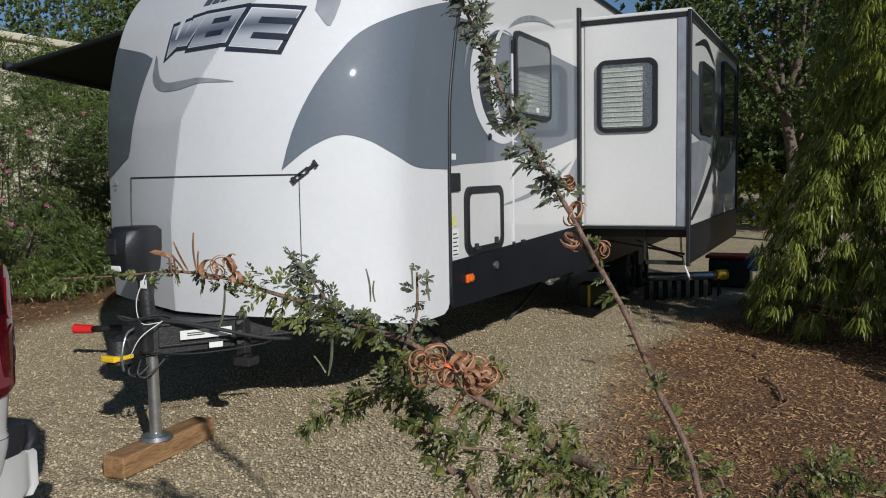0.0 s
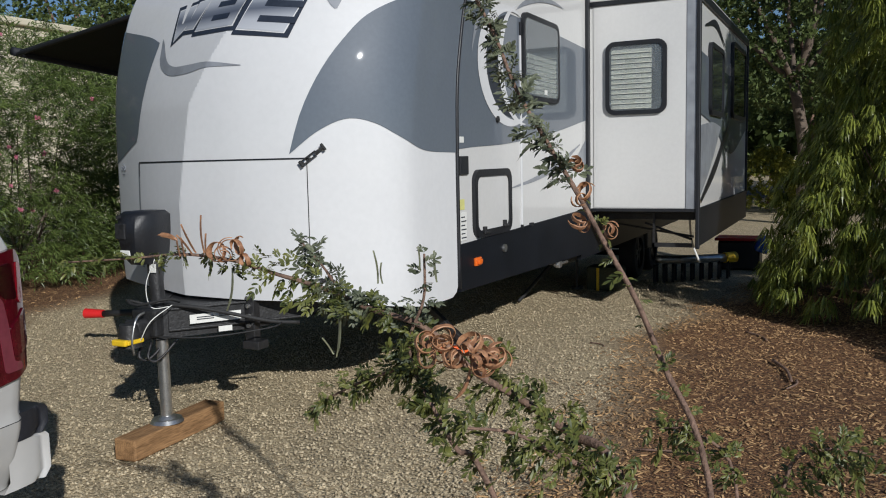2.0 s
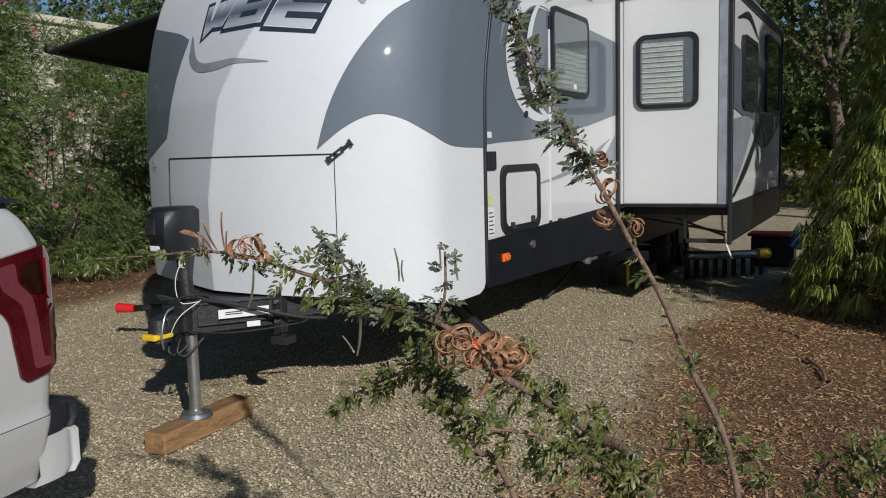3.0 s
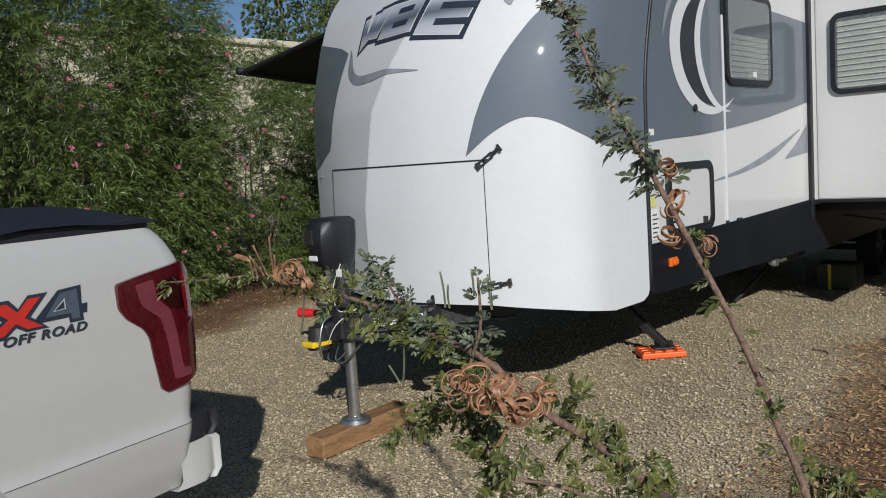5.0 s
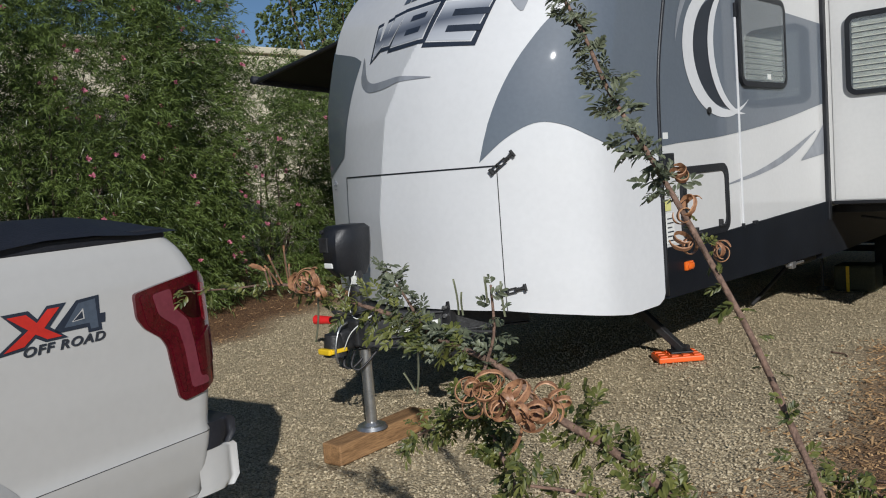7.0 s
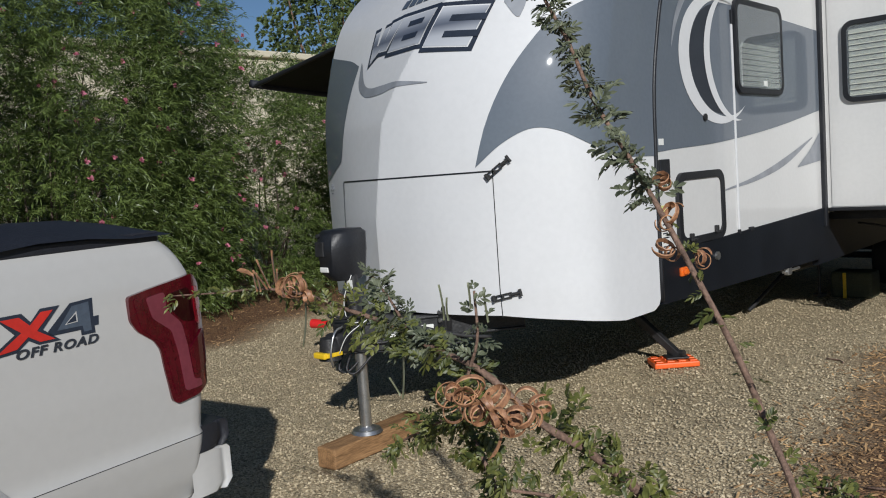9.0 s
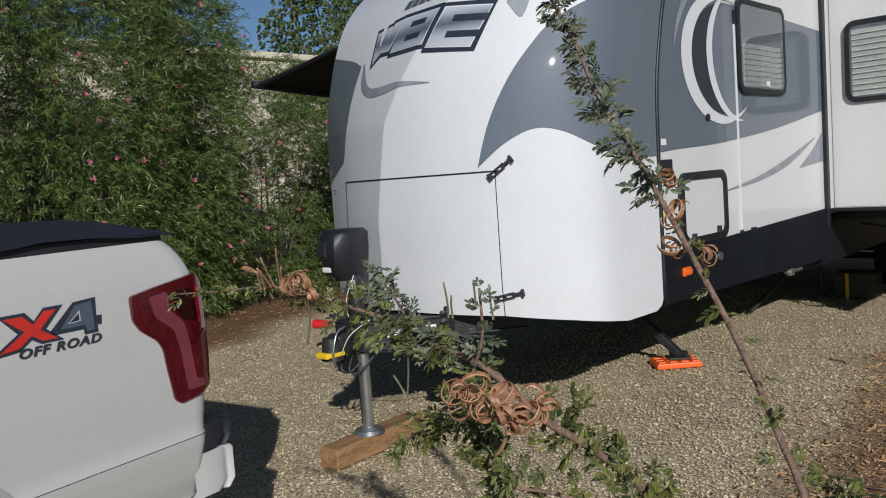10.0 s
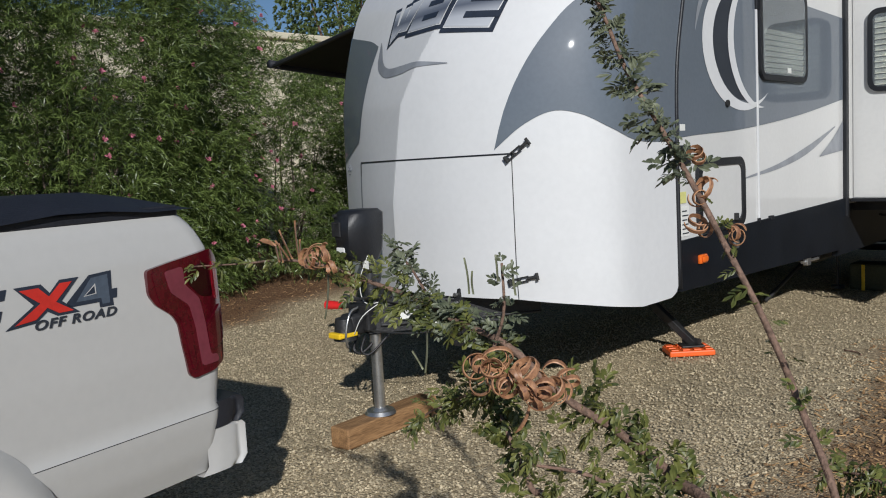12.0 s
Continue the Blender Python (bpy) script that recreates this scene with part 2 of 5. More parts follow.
def ring(outer, inner, depth, axis, at):
    """A frame between two outlines with as many points."""
    n = len(outer)
    bm = bmesh.new()
    loops = []
    for k, line in ((at - depth, outer), (at, outer), (at, inner), (at - depth, inner)):
        loops.append([bm.verts.new((k, a, b) if axis == 'x' else (a, k, b)) for a, b in line])
    for i in range(4):
        p, q = loops[i], loops[(i + 1) % 4]
        for j in range(n):
            bm.faces.new((p[j], p[(j + 1) % n], q[(j + 1) % n], q[j]))
    bmesh.ops.recalc_face_normals(bm, faces=bm.faces[:])
    return bm


# ---- ground ----
def ground():
    xs = np.concatenate([[-400, -120, -50, -25, -16], np.arange(-12, 6.01, 0.12), [8, 12, 20, 50, 120, 400]])
    ys = np.concatenate([[-400, -100, -40, -15], np.arange(-8, 9.01, 0.12), [10, 11, 12, 14, 17, 20, 25, 32, 45, 80, 150, 400]])
    verts, faces, mask = [], [], []
    for y in ys:
        for x in xs:
            m = min(1, max(0, 0.5 + 1.6 * max(mulch_edge(x, y) if y < 12 and x < 7 else -1, left_bed(x, y) if x > -12 else -1)))
            h = 0.02 * noise.noise(Vector((x * 0.8, y * 0.8, 0))) + 0.010 * noise.noise(Vector((x * 3, y * 3, 4))) + 0.03 * m
            verts.append((x, y, h - 0.012 if -14 < x < 8 and -9 < y < 11 else -0.02))
            mask.append(m)
    w = len(xs)
    for j in range(len(ys) - 1):
        for i in range(w - 1):
            faces.append((j * w + i, j * w + i + 1, (j + 1) * w + i + 1, (j + 1) * w + i))
    ob = part("ground", (verts, faces), ground_material(), smooth=True)
    at = ob.data.attributes.new("mulch", 'FLOAT', 'POINT')
    at.data.foreach_set("value", mask)
    return tagged(ob, "tan crushed gravel drive with brown bark mulch beds", "ground", kind="structure")


def scatter(name, count, spread, keep, build, mat, label, category):
    """Many loose pieces in one mesh: spread() gives a place, keep(x, y) says whether it lies there."""
    rng = random.Random(name)
    verts, faces = [], []
    while count:
        x, y = spread(rng)
        if not keep(x, y, rng):
            count -= 1
            continue
        v, f = build(rng)
        o = len(verts)
        h = 0.02 * noise.noise(Vector((x * 0.8, y * 0.8, 0))) - 0.010
        a = rng.random() * 6.283
        ca, sa = math.cos(a), math.sin(a)
        verts += [(x + p[0] * ca - p[1] * sa, y + p[0] * sa + p[1] * ca, h + p[2]) for p in v]
        faces += [tuple(i + o for i in q) for q in f]
        count -= 1
    return tagged(part(name, (verts, faces), mat), label, category, kind="stuff")


OCT = ((0, 2, 4), (2, 1, 4), (1, 3, 4), (3, 0, 4), (2, 0, 5), (1, 2, 5), (3, 1, 5), (0, 3, 5))


def pebble(rng):
    s = rng.choice((0.0055, 0.0065, 0.008, 0.0105)) * rng.uniform(0.8, 1.25)
    j = lambda: rng.uniform(0.65, 1.2) * s
    k = lambda: rng.uniform(-0.35, 0.35) * s
    v = [(j(), k(), k()), (-j(), k(), k()), (k(), j(), k()), (k(), -j(), k()), (k(), k(), j() * 0.8), (k(), k(), -j() * 0.5)]
    z = rng.uniform(0.0, 0.006)
    return [(a, b, c + z + 0.004) for a, b, c in v], OCT


def chip(rng):
    l, w, t = 0.006 + 0.026 * rng.random() ** 2, rng.uniform(0.002, 0.0065), rng.uniform(0.001, 0.0025)
    tilt, z = rng.uniform(-0.5, 0.5), rng.uniform(0.010, 0.035)
    v = []
    for a in (-1, 1):
        for b in (-1, 1):
            for c in (-1, 1):
                v.append((a * l * (1 if b > 0 else 0.8), b * w, z + c * t + a * l * tilt))
    return v, ((0, 1, 3, 2), (4, 6, 7, 5), (0, 4, 5, 1), (2, 3, 7, 6), (0, 2, 6, 4), (1, 5, 7, 3))


def near_first(rng):
    """Places on the drive, closer together where one looks down on them from nearby."""
    d = 1.8 + 9.3 * rng.random() ** 1.35
    a = radians(rng.uniform(-8, 84))
    return 2.4 - d * math.sin(a), -4.9 + d * math.cos(a)


ground()
scatter("gravel", 125000, near_first, lambda x, y, r: max(mulch_edge(x, y), left_bed(x, y)) < r.gauss(0, 0.10), pebble, STONE,
        "loose tan and grey crushed stones on the drive", "gravel")
scatter("mulch", 52000, lambda r: (r.uniform(0.2, 4.6), -2.5 + 8.5 * r.random() ** 1.2), lambda x, y, r: mulch_edge(x, y) > r.gauss(0, 0.16), chip, CHIP,
        "brown shredded bark chips covering the planting bed", "mulch")
scatter("hedge_mulch", 9000, lambda r: (r.uniform(-10, -5), r.uniform(-2, 6)), lambda x, y, r: left_bed(x, y) > r.gauss(0, 0.12), chip, CHIP,
        "dry brown leaf litter under the hedge", "mulch")
tagged(part("road", box(-60, 60, 27, 33, -0.05, 0.012), ASPHALT), "grey asphalt lane behind the pitches", "road", kind="structure")


# ---- travel trailer ----
trailer = thing("travel_trailer", "white travel trailer with grey swoosh graphics, parked on gravel", "travel trailer", pose(-1.22, 3.5, 0))
BASE = Matrix.Translation((1.22, -3.5, 0))
XC, W, L0, ROOF = -1.25, 1.25, 8.6, 3.46
PLAN = ((0, -1.12), (0.33, -1.09), (0.66, -0.95), (0.93, -0.66), (0.98, -0.35), (1, 0))
SIDE = [(XC + W * t, y) for t, y in reversed(PLAN)] + [(XC - W * t, y) for t, y in ((0.33, -1.09), (0.66, -0.97), (0.97, -0.72), (1.02, -0.38), (1.025, 0))]
SIDE = [(p.x, p.y) for p in smooth_line([(x, y, 0) for x, y in SIDE], 8)]
ARC = [0.0]
for a, b in zip(SIDE, SIDE[1:]):
    ARC.append(ARC[-1] + math.dist(a, b))


def tp(name, geo, mat, label="", smooth=False, parent=None):
    """A part of the trailer, given in world metres."""
    return part(name, geo, mat, parent or trailer, label, smooth, BASE if parent is None else None)


LEANS = smooth_line([(z, y, 0) for z, y in ((0.6, 0), (1.3, 0), (1.8, 0.004), (2.1, 0.02), (2.35, 0.07), (2.75, 0.21), (3.0, 0.40), (3.2, 0.68), (3.35, 1.08), (ROOF, 1.7))], 8)


def lean(z):
    return float(np.interp(z, [p.x for p in LEANS], [p.y for p in LEANS]))


def soft(x, xs, ys, w=0.10):
    return sum(float(np.interp(x + k * w, xs, ys)) for k in (-1, -0.5, 0, 0.5, 1)) / 5


HALF = [p for p in zip(SIDE, ARC) if 0.6 < p[1] < 3.5]


def soft_front(x):
    """The plan's front line at x, before the passenger side is planed back."""
    return float(np.interp(-x, [-p[0][0] for p in HALF], [p[0][1] for p in HALF]))


# passenger-side flank: planed flat from the crease to this corner
FLANK = (-2.40, -0.62)
FLANK_S = float(np.interp(2.40, [-p[0][0] for p in HALF], [p[1] for p in HALF]))


def cap_point(s, z, out=0.0):
    """The front cap's skin: s metres round from the driver's side joint, at height z."""
    x = soft(s, ARC, [p[0] for p in SIDE]) if 0.14 < s < ARC[-1] - 0.14 else float(np.interp(s, ARC, [p[0] for p in SIDE]))
    y = soft(s, ARC, [p[1] for p in SIDE]) if 0.14 < s < ARC[-1] - 0.14 else float(np.interp(s, ARC, [p[1] for p in SIDE]))
    fold = float(np.interp(z, (1.4, 2.0, 2.38, 2.8), (-1.36, -1.25, -1.03, -0.75)))
    if x < fold and s < FLANK_S:
        t = (fold - x) / (fold - FLANK[0])
        crease = soft_front(fold)
        y = crease + (FLANK[1] - crease) * t - 0.035 * math.sin(math.pi * min(1, t))
    elif s >= FLANK_S:
        y += (FLANK[1] - soft_front(FLANK[0])) * max(0, (ARC[-1] - s) / (ARC[-1] - FLANK_S))
    y += lean(z) + 0.06 * max(0, 0.95 - z)
    if out:
        a, b = cap_point(s - 0.03, z), cap_point(s + 0.03, z)
        d = Vector((b[1] - a[1], a[0] - b[0], 0)).normalized()
        x, y = x - d.x * out, y - d.y * out
    return Vector((x, y, z))


def cap_grid(s0, s1, z0, z1, ns, nz, out=0.0):
    """A patch of the cap between two heights, which may each be a function of s."""
    f0 = z0 if callable(z0) else (lambda s: z0)
    f1 = z1 if callable(z1) else (lambda s: z1)
    verts, faces = [], []
    for i in range(ns + 1):
        s = s0 + (s1 - s0) * i / ns
        for j in range(nz + 1):
            verts.append(cap_point(s, f0(s) + (f1(s) - f0(s)) * j / nz, out))
    for i in range(ns):
        for j in range(nz):
            a = i * (nz + 1) + j
            faces.append((a, a + nz + 1, a + nz + 2, a + 1))
    return verts, faces


def curve(*pairs):
    """A soft function through the pairs."""
    p = sorted(pairs)
    line = smooth_line([(a, b, 0) for a, b in p], 8)
    xs, ys = [q.x for q in line], [q.y for q in line]
    return lambda s: float(np.interp(s, xs, ys))


cap = tp("front_cap", cap_grid(0, ARC[-1], lambda s: float(np.interp(s, (0, 0.03, 0.09, 0.4, 0.8, 1.2, 2.4, ARC[-1]), (0.80, 0.745, 0.715, 0.708, 0.765, 0.81, 0.83, 0.80))), ROOF, 250, 120), WHITE, "glossy white moulded fibreglass front cap", smooth=9)
up = curve((1.30, 1.68), (1.235, 1.9), (1.13, 2.13), (1.0, 2.34), (0.86, 2.50), (0.60, 2.63), (0.24, 2.75), (0.0, 2.81))
low = curve((1.30, 1.68), (1.13, 1.81), (0.96, 1.88), (0.80, 1.855), (0.61, 1.765), (0.39, 1.69), (0.0, 1.675))
tp("graphic", cap_grid(0.0, 1.30, low, up, 40, 24, 0.004), GREY, "large grey swoosh graphic", smooth=True)
tp("graphic", cap_grid(2.50, 3.3, lambda s: float(np.interp(s, (2.50, 2.60, 2.68, 3.0, 3.3), (2.42, 2.06, 1.80, 1.70, 1.62))), curve((2.50, 2.44), (2.72, 2.51), (3.3, 2.62)), 24, 12, 0.004), GREY, "grey graphic panel", smooth=True)
tp("graphic", cap_grid(1.60, 2.46, curve((1.60, 2.205), (1.85, 2.21), (2.05, 2.19), (2.25, 2.195), (2.38, 2.25), (2.44, 2.33), (2.46, 2.44)),
                       curve((1.60, 2.21), (1.85, 2.245), (2.05, 2.245), (2.22, 2.25), (2.33, 2.30), (2.42, 2.42), (2.46, 2.46)), 34, 3, 0.004), PALE, "silver hooked swoosh", smooth=True)
tp("graphic", cap_grid(1.02, 1.16, curve((1.02, 2.66), (1.06, 2.52), (1.16, 2.62)), curve((1.02, 2.80), (1.06, 2.80), (1.16, 2.78)), 8, 5, 0.004), PALE, "silver hooked swoosh", smooth=True)

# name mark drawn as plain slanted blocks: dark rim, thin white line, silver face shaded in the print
def print_fade():
    """Printed silver that fades to dark blue-grey across its middle height."""
    m = SILVER.copy()
    m.name = "fading silver print"
    nt = m.node_tree
    n, l = nt.nodes, nt.links
    tc, sp, mr, rp = n.new("ShaderNodeTexCoord"), n.new("ShaderNodeSeparateXYZ"), n.new("ShaderNodeMapRange"), n.new("ShaderNodeValToRGB")
    l.new(tc.outputs["Object"], sp.inputs[0])
    l.new(sp.outputs["Z"], mr.inputs["Value"])
    mr.inputs["From Min"].default_value, mr.inputs["From Max"].default_value = 2.39, 2.68
    l.new(mr.outputs[0], rp.inputs[0])
    e = rp.color_ramp.elements
    e[0].color, e[1].color = (0.50, 0.52, 0.55, 1), (0.56, 0.58, 0.60, 1)
    for at, c in ((0.30, (0.40, 0.42, 0.46, 1)), (0.52, (0.10, 0.115, 0.15, 1)), (0.62, (0.16, 0.18, 0.22, 1)), (0.80, (0.42, 0.44, 0.48, 1))):
        e.new(at).color = c
    l.new(rp.outputs[0], n["Principled BSDF"].inputs["Base Color"])
    return m


FADE = print_fade()


def slanted(corners, out, ins=0.0, ns=10, nz=6):
    """A patch of the cap between four corners (s, z): top left, top right, bottom right, bottom left; ins draws it in."""
    c = [Vector(p) for p in corners]
    mid = sum(c, Vector((0, 0))) / 4
    c = [p + Vector((ins if mid.x > p.x else -ins, ins if mid.y > p.y else -ins)) for p in c]
    verts, faces = [], []
    for i in range(ns + 1):
        a, b = c[3].lerp(c[2], i / ns), c[0].lerp(c[1], i / ns)
        for j in range(nz + 1):
            p = a.lerp(b, j / nz)
            verts.append(cap_point(p.x, p.y, out))
    for i in range(ns):
        for j in range(nz):
            k = i * (nz + 1) + j
            faces.append((k, k + nz + 1, k + nz + 2, k + 1))
    return verts, faces


BLOCKS = (((2.36, 2.66), (2.11, 2.68), (2.14, 2.49), (2.33, 2.39)), ((2.15, 2.69), (1.96, 2.70), (2.07, 2.45), (2.23, 2.455)),
          ((2.02, 2.70), (1.57, 2.685), (1.66, 2.42), (2.10, 2.43)), ((1.58, 2.68), (1.21, 2.645), (1.32, 2.355), (1.69, 2.395)))
for k, quad in enumerate(BLOCKS):
    tp("emblem_block", slanted(quad, 0.005), NAVY, "dark rimmed emblem block")
    tp("emblem_line", slanted(quad, 0.007, 0.026), WHITE, "thin white outline")
    tp("emblem_face", slanted(quad, 0.009, 0.033), FADE, "silver emblem face fading to dark")
    tl, tr, br, bl = [Vector(p) for p in quad]

    def at(u, v):
        return tuple(bl.lerp(br, u).lerp(tl.lerp(tr, u), v))
    for v in ((), (), (0.30, 0.62), (0.28, 0.60))[k]:
        u1 = 0.74 if k == 2 else 1.0
        tp("emblem_slot", slanted((at(0.36, v + 0.13), at(u1, v + 0.13), at(u1, v), at(0.36, v)), 0.011, 0.0, 6, 2), NAVY)
    if k == 0:
        tp("emblem_slot", slanted((at(0.38, 1.0), at(0.62, 1.0), at(0.50, 0.42), at(0.42, 0.42)), 0.011, 0.0, 4, 4), WHITE)
for k in range(4):
    tp("emblem_bar", slanted(((2.06 - k * 0.085, 2.80), (1.99 - k * 0.085, 2.80), (2.01 - k * 0.085, 2.745), (2.08 - k * 0.085, 2.745)), 0.005, 0.0, 3, 2), SLATE)

for cs, cz in ((2.985, 1.617), (3.02, 1.632), (3.055, 1.617)):
    tp("sticker", tube([cap_point(cs + 0.02 * math.cos(a * 0.7854), cz + 0.014 * math.sin(a * 0.7854), 0.004) for a in range(9)], 0.0022, steps=2), PALE, "small grey ring mark")
tp("sticker", cap_grid(2.985, 3.055, 1.572, 1.579, 3, 1, 0.004), PALE, "small grey line of print")

# front hatch seam: a dark gap, and the strap latches
tp("hatch_seam", merge(cap_grid(1.17, 2.65, 1.650, 1.659, 44, 1, 0.003), cap_grid(2.65, 2.662, 1.56, 1.66, 1, 4, 0.003)), BLACK, "dark rubber hatch seam")
tp("hatch_edge", cap_grid(1.195, 1.200, 0.80, 1.65, 1, 10, 0.003), STEEL, "thin vertical hatch joint")
# flat grey strip: the shade on the cap's angled return, put in as colour
tp("cap_edge", cap_grid(2.652, 2.680, 0.95, 1.65, 3, 12, 0.003), PALE, "grey strip painted as shade on the cap's return", smooth=True)


def latch(a, b):
    """A rubber strap latch: two bars, a toggle and a foot."""
    a, b = cap_point(*a, 0.025), cap_point(*b, 0.025)
    d = (b - a).normalized()
    n = Vector((0.25, -0.97, 0))
    w = d.cross(n).normalized() * 0.012
    base = tp("strap_latch", rod(a - w * 1.6, a + w * 1.6, 0.010), RUBBER, "black rubber T-handle latch", smooth=30)
    for s in (-1, 1):
        part("strap_bar", rod(a + w * s, b + w * s, 0.0045), RUBBER, base, smooth=30)
    part("cross_bar", rod((a + b) / 2 - w * 1.3, (a + b) / 2 + w * 1.3, 0.0075), RUBBER, base, smooth=30)
    part("neck", rod(b - d * 0.01, b + d * 0.055, 0.0095), RUBBER, base, smooth=30)
    part("handle", rod(b + d * 0.05 - w * 1.8, b + d * 0.05 + w * 1.8, 0.0095), RUBBER, base, smooth=30)
    part("anchor", rod(a, a - n * 0.03, 0.012), RUBBER, base, smooth=30)
    part("anchor", rod(b, b - n * 0.03, 0.010), RUBBER, base, smooth=30)


latch((1.225, 1.622), (1.138, 1.688))
latch((1.235, 0.915), (1.125, 0.938))

# walls and roof


def wall_sheet(x, t):
    """Side wall whose front edge follows the cap's joint."""
    out = [(L0, 1.06), (L0, ROOF)] + [(lean(z), z) for z in np.linspace(ROOF, 1.06, 24)]
    return slab(out, t, 'x', x)


tp("side_wall", wall_sheet(0.0, 0.05), SIDING, "white fibreglass side wall")
tp("side_wall", wall_sheet(-2.45, 0.05), SIDING, "white fibreglass side wall")
tp("rear_wall", box(-2.45, -0.05, L0 - 0.06, L0, 0.8, ROOF - 0.01), SIDING)
tp("roof", box(-2.5, 0, 1.66, L0, ROOF, ROOF + 0.05, 0.02), SIDING, "white membrane roof")
tp("roof_rail", box(-0.02, 0.02, 1.7, L0, ROOF - 0.03, ROOF + 0.03, 0.008), BLACK)
tp("underbody", box(-2.40, -0.10, 0.1, L0 - 0.1, 0.78, 1.0), STEEL, "black sealed underbelly")
tp("underbody", box(-2.0, -0.50, -0.80, 0.1, 0.80, 0.9), STEEL, "black front floor frame")
# black corner trim up the joint
tp("corner_trim", tube([(0.006, lean(z) + 0.01, z) for z in (0.76, 1.2, 1.7, 2.1, 2.4, 2.7, 3.0)], 0.014, steps=3), BLACK, smooth=True)
# dark skirt along the side
out = [(0.012, 0.74), (3.02, 0.67), (3.02, 1.115), (0.012, 1.058)]
tp("side_skirt", slab(out, 0.09, 'x', 0.014), SKIRT, "black lower side skirt")
tp("side_skirt", box(-2.52, -2.44, 0.0, L0 - 0.3, 0.70, 1.07), SKIRT)
tp("slide_trim", box(-0.02, 0.035, 3.02, 3.08, 0.95, 3.24, 0.006), BLACK, "black trim of the slide opening")
tp("slide_trim", box(-0.02, 0.035, 7.2, 7.27, 0.95, 3.24, 0.006), BLACK)


def side_graphic(y0, y1, lo, hi, mat, label="", n=30, m=4, out=0.004):
    verts, faces = [], []
    for i in range(n + 1):
        y = y0 + (y1 - y0) * i / n
        for j in range(m + 1):
            verts.append((out, y, lo(y) + (hi(y) - lo(y)) * j / m))
    for i in range(n):
        for j in range(m):
            a = i * (m + 1) + j
            faces.append((a, a + m + 1, a + m + 2, a + 1))
    tp("graphic", (verts, faces), mat, label)


flat = lambda v: (lambda y: v)
side_graphic(0.24, 3.015, curve((0.24, 1.71), (1.0, 1.745), (2.0, 1.84), (3.02, 1.98)), curve((0.24, 2.70), (1.0, 2.715), (2.0, 2.70), (3.02, 2.67)), GREY, "grey band along the side wall")
side_graphic(0.02, 0.24, curve((0.02, 1.695), (0.24, 1.71)), lambda y: min(2.70, 2.0 + (y - 0.02) * 3.1 + 0.15), GREY)
side_graphic(1.01, 2.82, curve((1.01, 1.395), (1.6, 1.44), (2.2, 1.54), (2.82, 1.74)), curve((1.01, 1.405), (1.6, 1.48), (2.2, 1.60), (2.82, 1.75)), PALE, "grey tapered swoosh")
side_graphic(2.45, 3.015, curve((2.45, 1.50), (3.02, 1.54)), curve((2.45, 1.51), (2.75, 1.64), (3.02, 1.80)), PALE)
# white crescent round a dark lens shape


def crescent(cy, cz, ry, rz, inner, mat, out, label="", a0=60, a1=315):
    verts, faces = [], []
    n = 40
    for i in range(n + 1):
        a = radians(a0 + (a1 - a0) * i / n)
        k = inner + (1 - inner) * abs(2 * i / n - 1) ** 2.2
        verts += [(out, cy + ry * math.cos(a), cz + rz * math.sin(a)), (out, cy + ry * math.cos(a) * k + (1 - k) * 0.15, cz + rz * math.sin(a) * k)]
    faces = [(2 * i, 2 * i + 1, 2 * i + 3, 2 * i + 2) for i in range(n)]
    tp("graphic", (verts, faces), mat, label)


crescent(0.98, 2.32, 0.60, 0.45, 0.80, WHITE, 0.008, "white crescent graphic")
crescent(1.02, 2.32, 0.50, 0.38, 0.50, INK, 0.006, "dark lens shaped graphic", 90, 270)
crescent(1.25, 2.35, 0.50, 0.46, 0.86, WHITE, 0.009, "thin white crescent graphic", 100, 280)
crescent(1.00, 2.30, 0.72, 0.62, 0.93, PALE, 0.0075, "thin silver arc", 100, 175)
crescent(2.0, 2.55, 1.0, 0.42, 0.90, PALE, 0.0065, "thin silver arc", 70, 150)


# ---- fittings on the side wall ----
def window(y0, y1, z0, z1, axis, at, parent, glass=DARKGLASS, r=0.09, rim=0.045, blinds=0, depth=0.03):
    """A framed window: rim, glass pane, and slats behind it where there are blinds."""
    fr = part("window_frame", ring(rounded(y0, y1, z0, z1, r), rounded(y0 + rim, y1 - rim, z0 + rim, z1 - rim, r * 0.7), depth, axis, at), BLACK, parent, "black rounded window frame", smooth=40)
    inner = rounded(y0 + rim - 0.005, y1 - rim + 0.005, z0 + rim - 0.005, z1 - rim + 0.005, r * 0.7)
    g = part("pane", slab(inner, 0.004, axis, at + (-0.012 if axis == 'x' else 0.012)), glass, fr)
    return fr, g


def plain(name, geo, mat, label="", parent=None, smooth=False):
    return tp(name, geo, mat, label, smooth, parent)


tp("side_window", ring(rounded(1.235, 2.13, 2.09, 2.77, 0.09), rounded(1.275, 2.09, 2.13, 2.73, 0.06), 0.03, 'x', 0.032), BLACK, "black window frame", smooth=40)
pane = tp("window_pane", slab(rounded(1.27, 2.095, 2.125, 2.735, 0.06), 0.004, 'x', 0.030), GLASS, "clear glass with a blind behind it")
pane.visible_shadow = False
tp("window_back", box(0.0045, 0.0065, 1.27, 2.095, 2.13, 2.73), SKIRT)
for k in range(8):
    tp("blind_slat", turned(box(-0.0012, 0.0012, -0.36, 0.36, -0.016, 0.016), pose(0.016, 1.70, 2.16 + k * 0.040, 0, 20)), BLIND)
tp("pane_clip", box(0.031, 0.035, 1.72, 1.78, 2.15, 2.19), PAPER)
